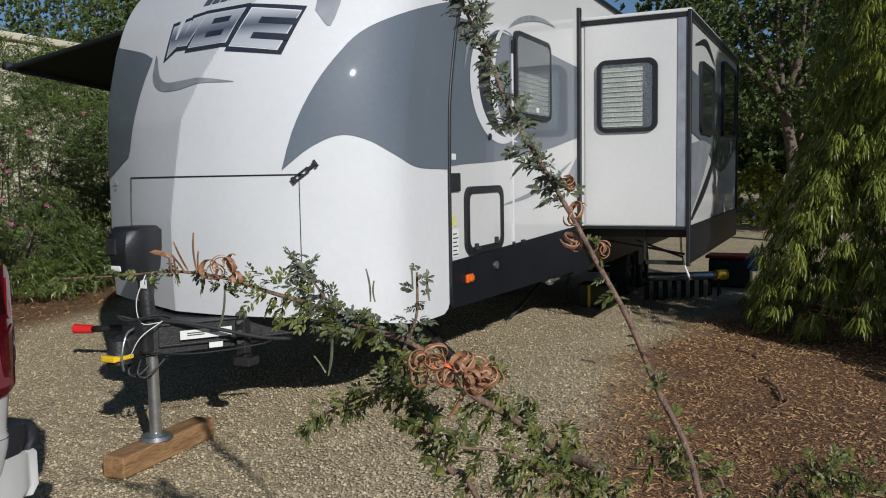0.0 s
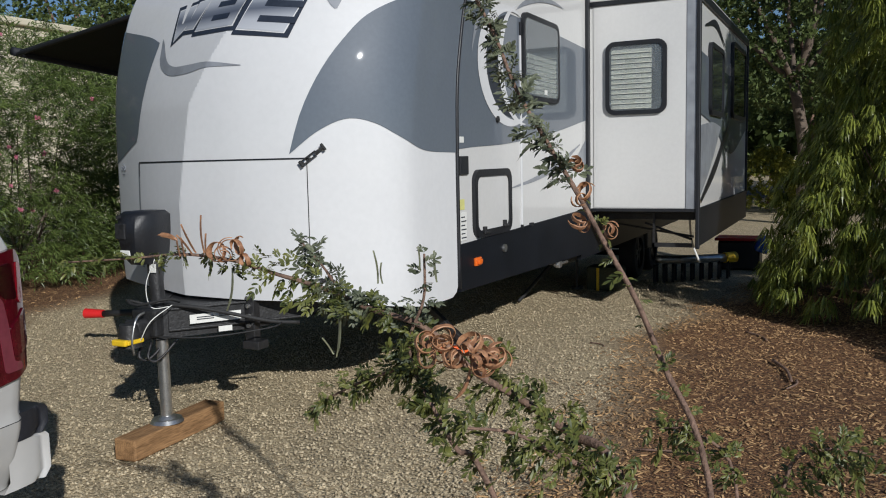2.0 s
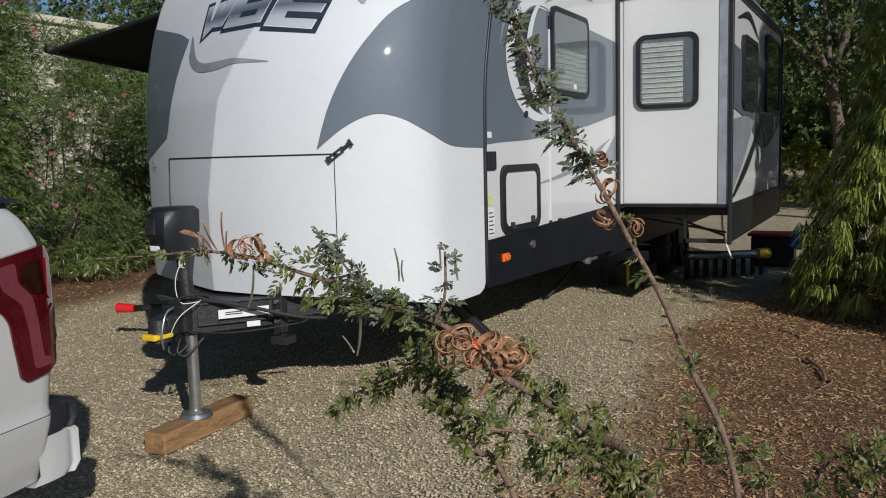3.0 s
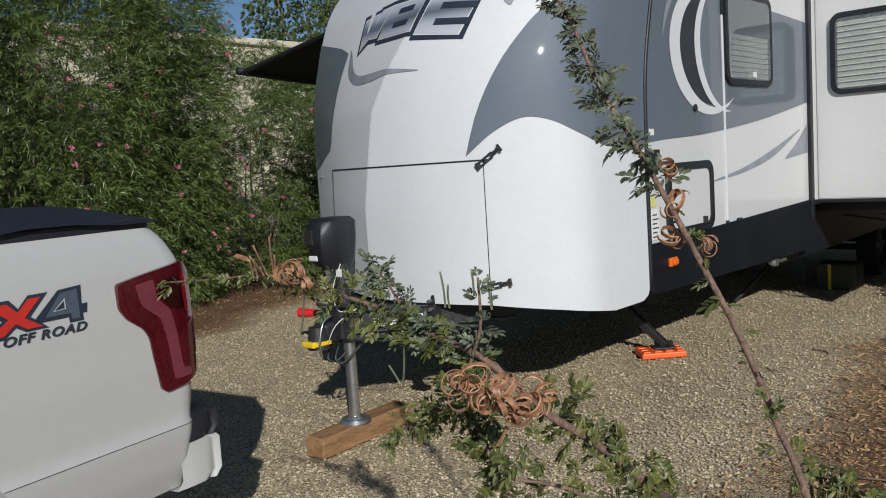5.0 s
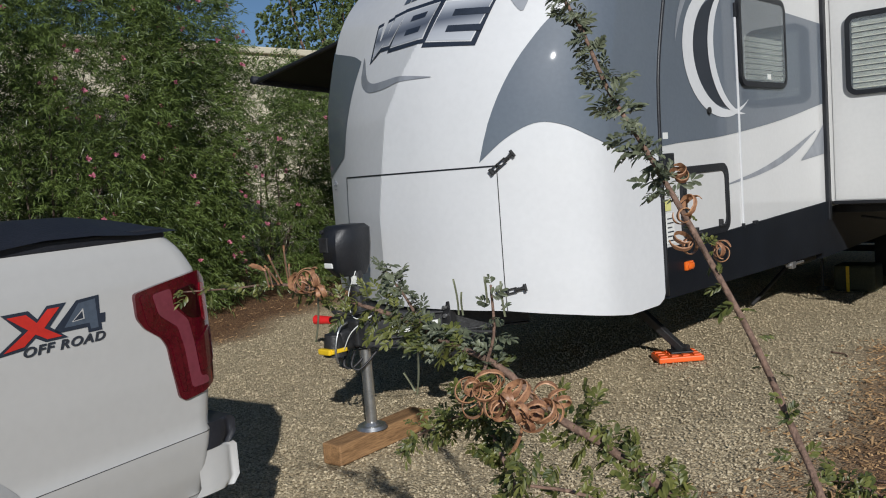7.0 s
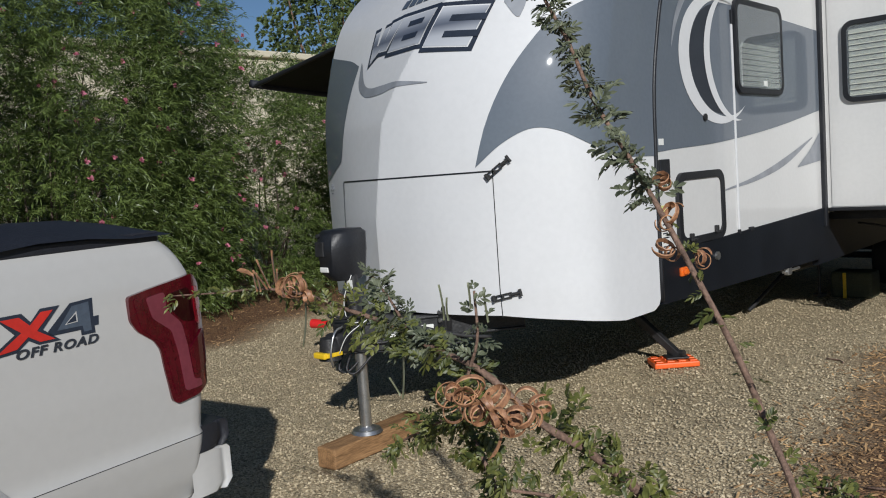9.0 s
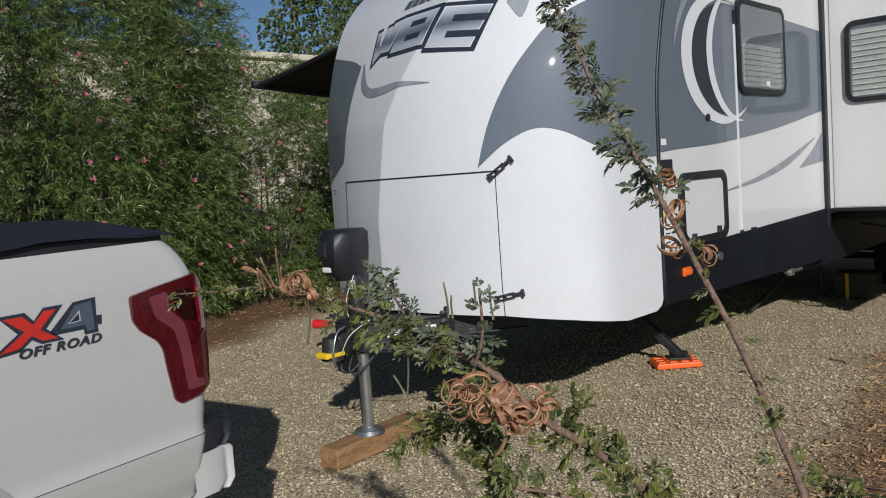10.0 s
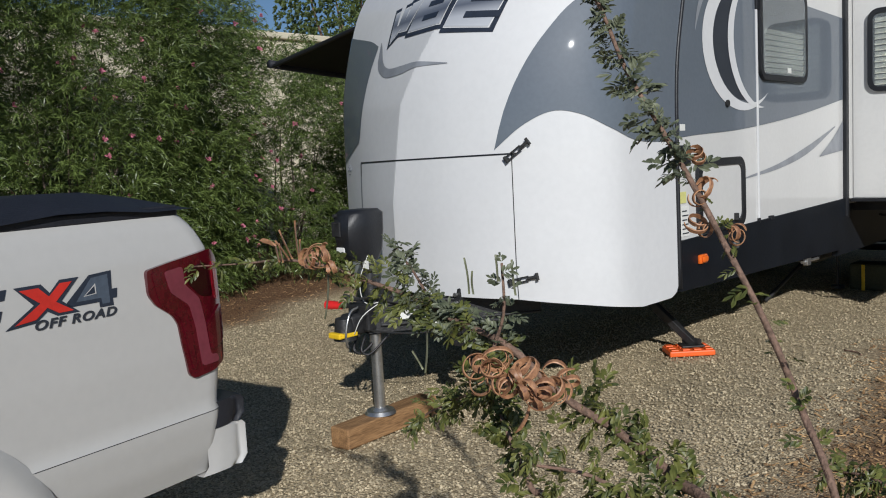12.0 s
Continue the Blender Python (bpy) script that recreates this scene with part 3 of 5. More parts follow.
tp("drip_strip", box(0.0, 0.014, 1.205, 1.225, 1.09, 2.66, 0.003), WHITE, "white vertical strip with black ends")
tp("strip_clip", box(0.0, 0.022, 1.20, 1.23, 2.58, 2.68, 0.004), BLACK)
tp("strip_clip", box(0.0, 0.022, 1.195, 1.215, 1.065, 1.10, 0.004), BLACK)
tp("strip_clip", box(0.0, 0.025, 1.39, 1.45, 1.07, 1.10, 0.004), BLACK)

door = tp("baggage_door", slab(rounded(0.30, 0.91, 1.125, 1.51, 0.06), 0.015, 'x', 0.014), SIDING, "white baggage door with black frame")
tp("door_rim", ring(rounded(0.255, 0.955, 1.075, 1.555, 0.09), rounded(0.305, 0.905, 1.125, 1.505, 0.06), 0.03, 'x', 0.026), BLACK, "black rubber door frame", smooth=40)
tp("door_latch", joined(box(0.014, 0.04, 0.40, 0.43, 1.10, 1.15, 0.004), box(0.03, 0.045, 0.38, 0.47, 1.10, 1.115, 0.003)), STEEL)
tp("door_latch", joined(box(0.014, 0.04, 0.78, 0.81, 1.12, 1.17, 0.004), box(0.03, 0.045, 0.76, 0.85, 1.12, 1.135, 0.003)), STEEL)
tp("reflector", box(0, 0.018, 0.045, 0.175, 1.525, 1.65, 0.006), BLACK, "black outlet cover")
tp("sticker", box(0, 0.006, 0.06, 0.125, 1.74, 1.78), PAPER)
tp("bolt", rod((0, 0.72, 1.915), (0.02, 0.72, 1.915), 0.024), RUBBER)
lamp = tp("marker_lamp", joined(box(0.01, 0.035, 0.235, 0.34, 0.885, 0.945, 0.01), box(0.03, 0.05, 0.25, 0.325, 0.895, 0.935, 0.012)), AMBER, "amber side marker lamp", smooth=40)
tp("keyhole_cover", turned(rod((0, 0.80, 0.955), (0.03, 0.80, 0.955), 0.03), Matrix.Identity(4)), CHROME)
tp("step_bracket", joined(rod((-0.02, 2.1, 0.66), (0.0, 2.4, 0.66), 0.012), box(-0.03, 0.01, 2.15, 2.22, 0.63, 0.69, 0.004)), CHROME)
tp("label", box(0, 0.005, 0.05, 0.12, 1.29, 1.36), PALEYELLOW, "pale yellow warning label")
tp("label", box(0, 0.005, 0.05, 0.15, 1.08, 1.27), PAPER, "pale instruction label")
for k in range(6):
    tp("print_bar", box(0.005, 0.0065, 0.06, 0.14 - 0.02 * (k % 2), 1.095 + k * 0.028, 1.103 + k * 0.028), INK)

# ---- slide-out ----
SX, SY0, SY1, SZ0, SZ1 = 1.055, 3.144, 7.15, 1.108, 3.112
slide = tp("slide_out", box(0.0, SX - 0.005, SY0 + 0.004, SY1, SZ0, SZ1), SIDING, "extended white slide-out room", parent=None)
tp("slide_end_panel", box(0.05, SX - 0.05, SY0 - 0.004, SY0 + 0.01, SZ0 + 0.01, SZ1 - 0.03), SIDING)
tp("slide_corner", box(SX - 0.016, SX + 0.022, SY0 - 0.03, SY0 + 0.02, SZ0 - 0.38, SZ1 + 0.03, 0.008), BLACK, "black corner flange")
tp("slide_corner", box(SX - 0.11, SX - 0.017, SY0 - 0.012, SY0 + 0.01, SZ0, SZ1 - 0.01, 0.004), PALE, "grey edge trim")
tp("slide_corner", box(SX - 0.02, SX + 0.022, SY1 - 0.03, SY1 + 0.01, SZ0 - 0.05, SZ1 + 0.03, 0.008), BLACK)
tp("slide_top_trim", box(0.0, SX + 0.02, SY0 - 0.02, SY0 + 0.02, SZ1 - 0.035, SZ1 + 0.01, 0.006), BLACK)
tp("slide_top_trim", box(SX - 0.02, SX + 0.022, SY0, SY1, SZ1 - 0.05, SZ1 + 0.03, 0.006), BLACK)
tp("slide_roof", box(0.0, SX + 0.02, SY0 - 0.025, SY1, SZ1 + 0.01, SZ1 + 0.045, 0.01), SIDING, "white slide-out awning roof")
tp("slide_floor", box(0.01, SX - 0.025, SY0 + 0.02, SY1 - 0.02, SZ0 - 0.03, SZ0 - 0.004), STEEL, "black slide-out underside")
tp("side_skirt", box(-0.10, -0.052, 3.03, L0 - 0.3, 0.60, 1.06), SKIRT, "black lower side skirt")
tp("slide_bottom_trim", box(0.03, SX, SY0 - 0.015, SY0 + 0.015, SZ0 - 0.03, SZ0 + 0.002, 0.004), BLACK)
tp("slide_skirt", box(SX - 0.02, SX + 0.015, SY0 + 0.02, SY1, SZ0 - 0.36, SZ0 + 0.005, 0.006), SKIRT, "black lower panel of the slide-out")
# end window with a lowered blind
tp("slide_window", ring(rounded(0.175, 0.765, 2.025, 2.725, 0.09), rounded(0.215, 0.725, 2.065, 2.685, 0.06), -0.035, 'y', SY0 - 0.035), BLACK, "black rounded window frame", smooth=40)
pane = tp("window_pane", slab(rounded(0.21, 0.73, 2.06, 2.69, 0.06), -0.004, 'y', SY0 - 0.026), GLASS, "clear glass with a blind behind it")
pane.visible_shadow = False
for k in range(12):
    tp("blind_slat", turned(box(-0.195, 0.195, -0.0015, 0.0015, -0.021, 0.021), pose(0.425, SY0 - 0.016, 2.10 + k * 0.048, -22)), BLIND)
tp("window_back", box(0.21, 0.73, SY0 - 0.0065, SY0 - 0.0045, 2.06, 2.69), DARKGLASS)
# outer windows and graphics
for y0, y1, z0, z1 in ((3.72, 4.66, 2.02, 2.74), (5.45, 6.75, 2.04, 2.94)):
    tp("slide_window", ring(rounded(y0, y1, z0, z1, 0.1), rounded(y0 + 0.05, y1 - 0.05, z0 + 0.05, z1 - 0.05, 0.07), 0.04, 'x', SX + 0.035), BLACK, "black rounded window frame", smooth=40)
    tp("window_pane", slab(rounded(y0 + 0.04, y1 - 0.04, z0 + 0.04, z1 - 0.04, 0.07), 0.004, 'x', SX + 0.025), DARKGLASS, "dark glass")


def slide_graphic(y0, y1, lo, hi, mat, out=0.004):
    n = 24
    verts, faces = [], []
    for i in range(n + 1):
        y = y0 + (y1 - y0) * i / n
        verts += [(SX + out, y, lo(y)), (SX + out, y, hi(y))]
    tp("graphic", (verts, [(2 * i, 2 * i + 2, 2 * i + 3, 2 * i + 1) for i in range(n)]), mat)


slide_graphic(3.2, 7.1, curve((3.2, 2.02), (4.2, 1.9), (5.5, 1.62), (7.1, 1.95)), curve((3.2, 2.6), (4.4, 2.55), (6, 2.5), (7.1, 2.45)), GREY)
slide_graphic(3.2, 4.6, curve((3.2, 1.20), (3.9, 1.5), (4.6, 1.9)), curve((3.2, 1.9), (4.0, 1.95), (4.6, 1.92)), PALE, 0.006)
slide_graphic(3.3, 5.3, curve((3.3, 1.15), (4.3, 1.45), (5.3, 1.95)), curve((3.3, 1.19), (4.3, 1.57), (5.3, 2.0)), BLACK, 0.009)
slide_graphic(3.5, 4.9, curve((3.5, 2.86), (4.2, 2.93), (4.9, 2.80)), curve((3.5, 2.88), (4.2, 3.0), (4.9, 2.82)), BLACK, 0.006)

# ---- A-frame tongue, coupler and jack ----
CX = -1.30
tp("tongue_beam", turned(joined(box(-0.03, 0.03, -1.0, 0.0, -0.065, 0.065, 0.006), box(-0.045, 0.045, -1.0, 0, 0.055, 0.068, 0.004), box(-0.045, 0.045, -1.0, 0, -0.068, -0.055, 0.004)),
                         pose(-0.62, -0.62, 0.74, 0, 0, -36)), STEEL, "black steel A-frame beam")
tp("tongue_beam", turned(joined(box(-0.03, 0.03, -1.0, 0.0, -0.065, 0.065, 0.006), box(-0.045, 0.045, -1.0, 0, 0.055, 0.068, 0.004), box(-0.045, 0.045, -1.0, 0, -0.068, -0.055, 0.004)),
                         pose(-1.90, -0.62, 0.74, 0, 0, 36)), STEEL, "black steel A-frame beam")
def flat_plate(outline, z0, z1):
    """A level plate with the outline seen from above."""
    n = len(outline)
    verts = [(x, y, z) for z in (z0, z1) for x, y in outline]
    return verts, [tuple(range(n - 1, -1, -1)), tuple(range(n, 2 * n))] + [(i, (i + 1) % n, n + (i + 1) % n, n + i) for i in range(n)]


tp("tongue_plate", flat_plate([(-1.23, -1.50), (-1.37, -1.50), (-1.72, -1.0), (-1.72, -0.9), (-0.88, -0.9), (-0.90, -1.0)], 0.63, 0.80), STEEL, "black gusset plate")
tp("tongue_nose", box(-1.385, -1.205, -1.53, -1.30, 0.645, 0.81, 0.015), STEEL, "black tongue nose box")
tp("coupler", joined(box(CX - 0.07, CX + 0.05, -1.62, -1.36, 0.63, 0.76, 0.03, 4), rod((CX - 0.01, -1.62, 0.61), (CX - 0.01, -1.62, 0.74), 0.07, 0.055, 20)), STEEL, "black ball coupler", smooth=40)
tp("coupler_latch", joined(box(CX - 0.055, CX + 0.05, -1.715, -1.68, 0.63, 0.665, 0.008), box(CX + 0.01, CX + 0.06, -1.70, -1.58, 0.635, 0.66, 0.006)), YELLOW, "yellow coupler lock")
tp("coupler_handle", tube([(CX + 0.05, -1.56, 0.80), (CX + 0.08, -1.65, 0.78), (CX + 0.08, -1.69, 0.66), (CX + 0.07, -1.67, 0.58)], 0.007), CHROME, smooth=True)
for x in (CX - 0.02, CX + 0.05):
    tp("safety_chain", tube([(x, -1.52, 0.62), (x + 0.02, -1.57, 0.54), (x + 0.05, -1.52, 0.52), (x + 0.10, -1.42, 0.62)], 0.008, steps=4, wobble=0.6), STEEL, smooth=True)
JX, JY = -1.245, -1.44
tp("jack_post", rod((JX, JY, 0.155), (JX, JY, 0.68), 0.034, seg=20), CHROME, "galvanised jack post", smooth=40)
tp("jack_foot", joined(rod((JX, JY, 0.128), (JX, JY, 0.148), 0.098, 0.085, 24), rod((JX, JY, 0.148), (JX, JY, 0.165), 0.055, 0.04, 20)), CHROME, "round steel foot plate", smooth=40)
tp("jack_tube", rod((JX, JY, 0.62), (JX - 0.03, JY, 1.12), 0.042, seg=20), STEEL, smooth=40)
jh = []
for z, hx, hy0, hy1 in ((1.10, 0.07, -0.10, 0.09), (1.16, 0.10, -0.15, 0.11), (1.28, 0.115, -0.16, 0.12), (1.38, 0.12, -0.15, 0.12), (1.405, 0.10, -0.12, 0.09)):
    jh.append([(JX - 0.065 + a * hx * 0.92, JY + (hy0 if b < 0 else hy1) * c, z - 0.03) for a, b, c in ((-0.6, -1, 1), (0.6, -1, 1), (1, -1, 0.6), (1, 1, 0.6), (0.6, 1, 1), (-0.6, 1, 1), (-1, 1, 0.6), (-1, -1, 0.6))])
hv = [p for r in jh for p in r]
hf = [(i * 8 + k, i * 8 + (k + 1) % 8, i * 8 + 8 + (k + 1) % 8, i * 8 + 8 + k) for i in range(4) for k in range(8)] + [tuple(range(7, -1, -1)), tuple(range(32, 40))]
tp("jack_head", (hv, hf), BLACK, "black plastic power jack head", smooth=50)
tp("jack_light", box(JX - 0.13, JX - 0.05, JY - 0.155, JY - 0.12, 1.125, 1.16, 0.008), PAPER, "pale work light under the jack head")
tp("jack_switch", joined(box(JX - 0.145, JX - 0.07, JY - 0.168, JY - 0.14, 1.22, 1.31, 0.006), rod((JX - 0.12, JY - 0.14, 1.345), (JX - 0.12, JY - 0.165, 1.345), 0.012)), STEEL)
tp("label", box(JX - 0.02, JX + 0.025, JY - 0.046, JY - 0.041, 1.02, 1.07), PAPER)
tp("cable", tube([(JX + 0.02, JY - 0.04, 1.1), (JX - 0.03, JY - 0.07, 0.95), (JX - 0.01, JY - 0.06, 0.82), (JX + 0.08, JY, 0.82)], 0.0028), PAPER, smooth=True)
tp("cable", tube([(JX + 0.14, JY - 0.05, 0.84), (JX + 0.08, JY - 0.16, 0.76), (JX, JY - 0.17, 0.64)], 0.0028), PAPER, smooth=True)
tp("cable", tube([(JX + 0.05, JY, 0.83), (JX + 0.25, JY + 0.1, 0.80), (JX + 0.5, JY + 0.35, 0.70), (JX + 0.62, JY + 0.5, 0.67)], 0.012), RUBBER, smooth=True)
tp("cable", tube([(JX - 0.1, JY, 0.82), (JX - 0.15, JY - 0.1, 0.86), (JX - 0.05, JY - 0.12, 0.84), (JX + 0.1, JY - 0.05, 0.87), (JX + 0.05, JY + 0.1, 0.83)], 0.008), RUBBER, smooth=True)
tp("cable", tube([(JX + 0.02, JY - 0.08, 0.655), (JX + 0.3, JY + 0.02, 0.65), (JX + 0.55, JY + 0.3, 0.67), (JX + 0.55, JY + 0.45, 0.69)], 0.0045), RUBBER, smooth=True)
tp("bracket", joined(box(-0.92, -0.85, -1.09, -1.03, 0.54, 0.87, 0.006), box(-0.92, -0.80, -1.12, -1.02, 0.52, 0.57, 0.006)), STEEL, "black bolted bracket")
for z in (0.66, 0.72, 0.78, 0.83):
    tp("bolt", rod((-0.885, -1.09, z), (-0.885, -1.106, z), 0.013, seg=8), CHROME)
tp("label", turned(box(-0.14, 0.16, -0.004, 0.0, -0.025, 0.028), pose(-1.005, -1.262, 0.735, 0, 0, 54)), PAPER, "white printed strip")
for x0, x1, z in ((0.03, 0.09, 0.752), (0.03, 0.09, 0.742), (-0.10, 0.0, 0.745), (-0.10, 0.0, 0.733)):
    tp("print_bar", turned(box(x0, x1, -0.006, -0.0045, -0.003, 0.003), pose(-1.005, -1.262, z, 0, 0, 54)), INK)
tp("label", turned(box(-0.01, 0.07, -0.004, 0.0, -0.016, 0.016), pose(-0.985, -1.235, 0.662, 0, 0, 54)), PAPER, "white printed strip")
tp("stabiliser_leg", turned(box(-0.03, 0.03, -0.03, 0.03, -0.02, 0.82, 0.006), pose(-0.61, 1.36, 0.08, 12, -44, 0)), STEEL, "black stabiliser leg folded down")
tp("stabiliser_foot", joined(turned(box(-0.09, 0.09, -0.07, 0.07, 0.055, 0.07, 0.004), pose(-0.62, 1.35, 0, 0, 0, 44)), rod((-0.69, 1.36, 0.09), (-0.55, 1.36, 0.09), 0.03)), STEEL)
tp("stabiliser_leg", rod((-0.95, 3.6, 0.03), (-0.55, 4.7, 0.75), 0.02), STEEL)
tp("jack_stand", joined(rod((-0.62, 4.75, 0.03), (-0.62, 4.75, 0.72), 0.015), rod((-0.62, 4.75, 0.02), (-0.62, 4.75, 0.05), 0.07)), STEEL)


def wheel(parent, x, y, z, r, w, rim_mat):
    t = bmesh.new()
    prof = ((r * 0.62, -w / 2), (r * 0.9, -w / 2), (r * 0.985, -w * 0.36), (r, -w * 0.2), (r, w * 0.2), (r * 0.985, w * 0.36), (r * 0.9, w / 2), (r * 0.62, w / 2))
    n = 40
    rows = [[t.verts.new((x + b, y + a * math.cos(2 * math.pi * k / n), z + a * math.sin(2 * math.pi * k / n))) for a, b in prof] for k in range(n)]
    for k in range(n):
        p, q = rows[k], rows[(k + 1) % n]
        for i in range(len(prof)):
            t.faces.new((p[i], q[i], q[(i + 1) % len(prof)], p[(i + 1) % len(prof)]))
    bmesh.ops.recalc_face_normals(t, faces=t.faces[:])
    ob = part("wheel", t, RUBBER, parent, smooth=35)
    spokes = [rod((x - w * 0.42, y, z), (x + w * 0.30, y, z), r * 0.62, r * 0.60, 28), rod((x + w * 0.25, y, z), (x + w * 0.36, y, z), r * 0.16, r * 0.13, 16)]
    for k in range(5):
        a = 2 * math.pi * k / 5
        spokes.append(turned(box(w * 0.28, w * 0.40, -0.035, 0.035, 0.03, r * 0.60, 0.008), pose(x, y, z, math.degrees(a))))
    part("rim", joined(*spokes), rim_mat, ob, smooth=30)
    return ob


for y in (6.0, 6.85):
    for x in (-0.24, -2.28):
        wh = wheel(trailer, x, y, 0.335, 0.335, 0.21, STEEL)
        wh.matrix_basis = BASE
for y in (6.0, 6.85):
    tp("axle", rod((-2.2, y, 0.335), (-0.3, y, 0.335), 0.04), STEEL)
# rails under the slide-out
for y in (3.45, 6.6):
    tp("slide_rail", box(-0.1, 0.98, y, y + 0.05, 0.98, 1.06), STEEL, "black steel slide rail")
tp("slide_brace", rod((0.1, 3.7, 0.92), (0.95, 3.6, 0.80), 0.012), STEEL)
tp("slide_brace", rod((0.5, 3.4, 0.95), (0.95, 3.5, 0.78), 0.012), STEEL)
tp("slide_brace", joined(box(0.60, 0.98, 3.3, 3.34, 0.72, 0.76), box(0.60, 0.62, 3.3, 3.34, 0.72, 1.08)), STEEL)
tp("slide_brace", tube([(0.80, 4.2, 1.05), (0.82, 4.25, 0.7), (0.9, 4.3, 0.45)], 0.012), PAPER, smooth=True)
tp("holding_tank", box(-2.2, -0.35, 3.4, 4.5, 0.48, 0.80, 0.03), STEEL, "black holding tank")
tp("frame_rail", box(-0.5, -0.42, 0.2, L0 - 0.2, 0.60, 0.80), STEEL, "black chassis rail")
tp("frame_rail", box(-2.05, -1.97, 0.2, L0 - 0.2, 0.60, 0.80), STEEL, "black chassis rail")
tp("spring_hanger", box(-0.40, -0.10, 6.3, 6.55, 0.36, 0.80, 0.02), STEEL)
# awning on the passenger side
av = [(-2.52, 0.9, 3.26), (-2.52, 5.3, 3.17), (-5.35, 5.3, 2.50), (-5.35, 0.9, 2.84)]
mid = [(-3.9, 0.9, 3.03), (-3.9, 5.3, 2.84)]
sheet = [av[0], mid[0], av[3], av[1], mid[1], av[2]]
tp("awning", (sheet + [(x, y, z - 0.012) for x, y, z in sheet], [(0, 1, 4, 3), (1, 2, 5, 4), (6, 9, 10, 7), (7, 10, 11, 8), (0, 6, 7, 1), (1, 7, 8, 2), (3, 4, 10, 9), (4, 5, 11, 10)]), CLOTH, "extended black fabric awning")
tp("awning_roller", rod((-5.37, 0.85, 2.83), (-5.37, 5.35, 2.48), 0.045), CLOTH, smooth=True)
tp("awning_arm", rod((-2.52, 0.88, 3.20), (-5.34, 0.88, 2.80), 0.022), BLACK)

tagged(part("timber_block", turned(box(-0.40, 0.40, -0.075, 0.075, 0, 0.125, 0.010, 2), pose(-1.255, -1.385, 0.002, 0, 0, 94)), TIMBER), "weathered brown timber beam under the jack foot", "timber block")
pad = thing("levelling_pad", "bright orange plastic levelling pad on gravel", "levelling pad", pose(-0.63, 1.32, 0, 0, 0, 44))
part("pad", box(-0.18, 0.18, -0.12, 0.12, 0.0, 0.045, 0.01), ORANGE, pad)
for i in range(4):
    for j in range(3):
        part("stud", box(-0.165 + i * 0.09, -0.105 + i * 0.09, -0.105 + j * 0.078, -0.052 + j * 0.078, 0.045, 0.056, 0.005), ORANGE, pad)
case = thing("equipment_case", "dark green case with yellow strap on gravel", "case", pose(-0.31, 4.80, 0))
part("body", box(-0.215, 0.215, 0.0, 0.30, 0.0, 0.29, 0.03), material("dark green canvas", (0.05, 0.055, 0.03), 0.7, vary=0.3), case)
part("strap", box(-0.08, -0.045, -0.012, 0.0, 0.0, 0.28, 0.004), YELLOW, case)
pipe = thing("drain_hose", "grey drain pipe with yellow end fitting on a black support", "drain hose", pose(0.6, 5.9, 0))
part("pipe", tube([(-0.45, -0.25, 0.30), (-0.1, -0.05, 0.29), (0.30, 0.40, 0.27)], 0.055, 0.055, 12), CHROME, pipe, "grey plastic pipe", smooth=True)
part("fitting", rod((0.30, 0.40, 0.27), (0.42, 0.53, 0.27), 0.07, seg=16), YELLOW, pipe, "yellow end fitting", smooth=40)
for k in range(9):
    t = k / 8
    part("support_leg", joined(box(-0.47 + 0.8 * t, -0.44 + 0.8 * t, -0.33 + 0.7 * t, -0.30 + 0.7 * t, 0.0, 0.24), box(-0.47 + 0.8 * t, -0.44 + 0.8 * t, -0.17 + 0.7 * t, -0.14 + 0.7 * t, 0.0, 0.24), box(-0.47 + 0.8 * t, -0.44 + 0.8 * t, -0.33 + 0.7 * t, -0.14 + 0.7 * t, 0.20, 0.23)), RUBBER, pipe)
tote = thing("storage_tote", "dark tote with red rim and blue cloth", "tote", pose(1.0, 7.35, 0))
part("tub", box(-0.30, 0.26, -0.2, 0.2, 0.0, 0.41, 0.03), BLACK, tote)
part("rim", box(-0.34, 0.30, -0.24, 0.24, 0.41, 0.45, 0.012), RED, tote, "red rim")
part("cloth", turned(box(-0.09, 0.09, -0.12, 0.08, -0.14, 0.08, 0.04, 3), pose(0.30, -0.16, 0.40, 10, 20, 15)), BLUE, tote, "blue cloth")
# red cap of unknown use; the black arm is made up to hold it
tp("drain_pipe", tube([(-2.35, 0.6, 0.74), (-2.9, 0.45, 0.40), (-3.66, 0.27, 0.318)], 0.03), STEEL, "black arm added to carry the red cap", smooth=True)
tp("drain_cap", joined(rod((-3.66, 0.27, 0.318), (-3.84, 0.23, 0.318), 0.036, 0.046, 16)), RED, "red plastic cap", smooth=40)

# ---- pickup truck ----
truck = thing("pickup_truck", "white pickup truck with black bed cover, parked on gravel", "pickup truck", pose(-0.205, -3.088, 0, 0, 0, 9.8))
WY, WZ, WR = -1.28, 0.40, 0.40


def bulge(z):
    return float(np.interp(z, (0.5, 0.62, 0.76, 0.80, 1.0, 1.2, 1.36, 1.46, 1.52), (-0.075, -0.03, 0.0, -0.012, 0.0, -0.002, -0.012, -0.035, -0.075)))


def rear_edge(z):
    return float(np.interp(z, (0.5, 0.7, 0.93, 1.36, 1.42, 1.52), (-0.04, -0.022, 0.0, -0.005, -0.03, -0.105)))


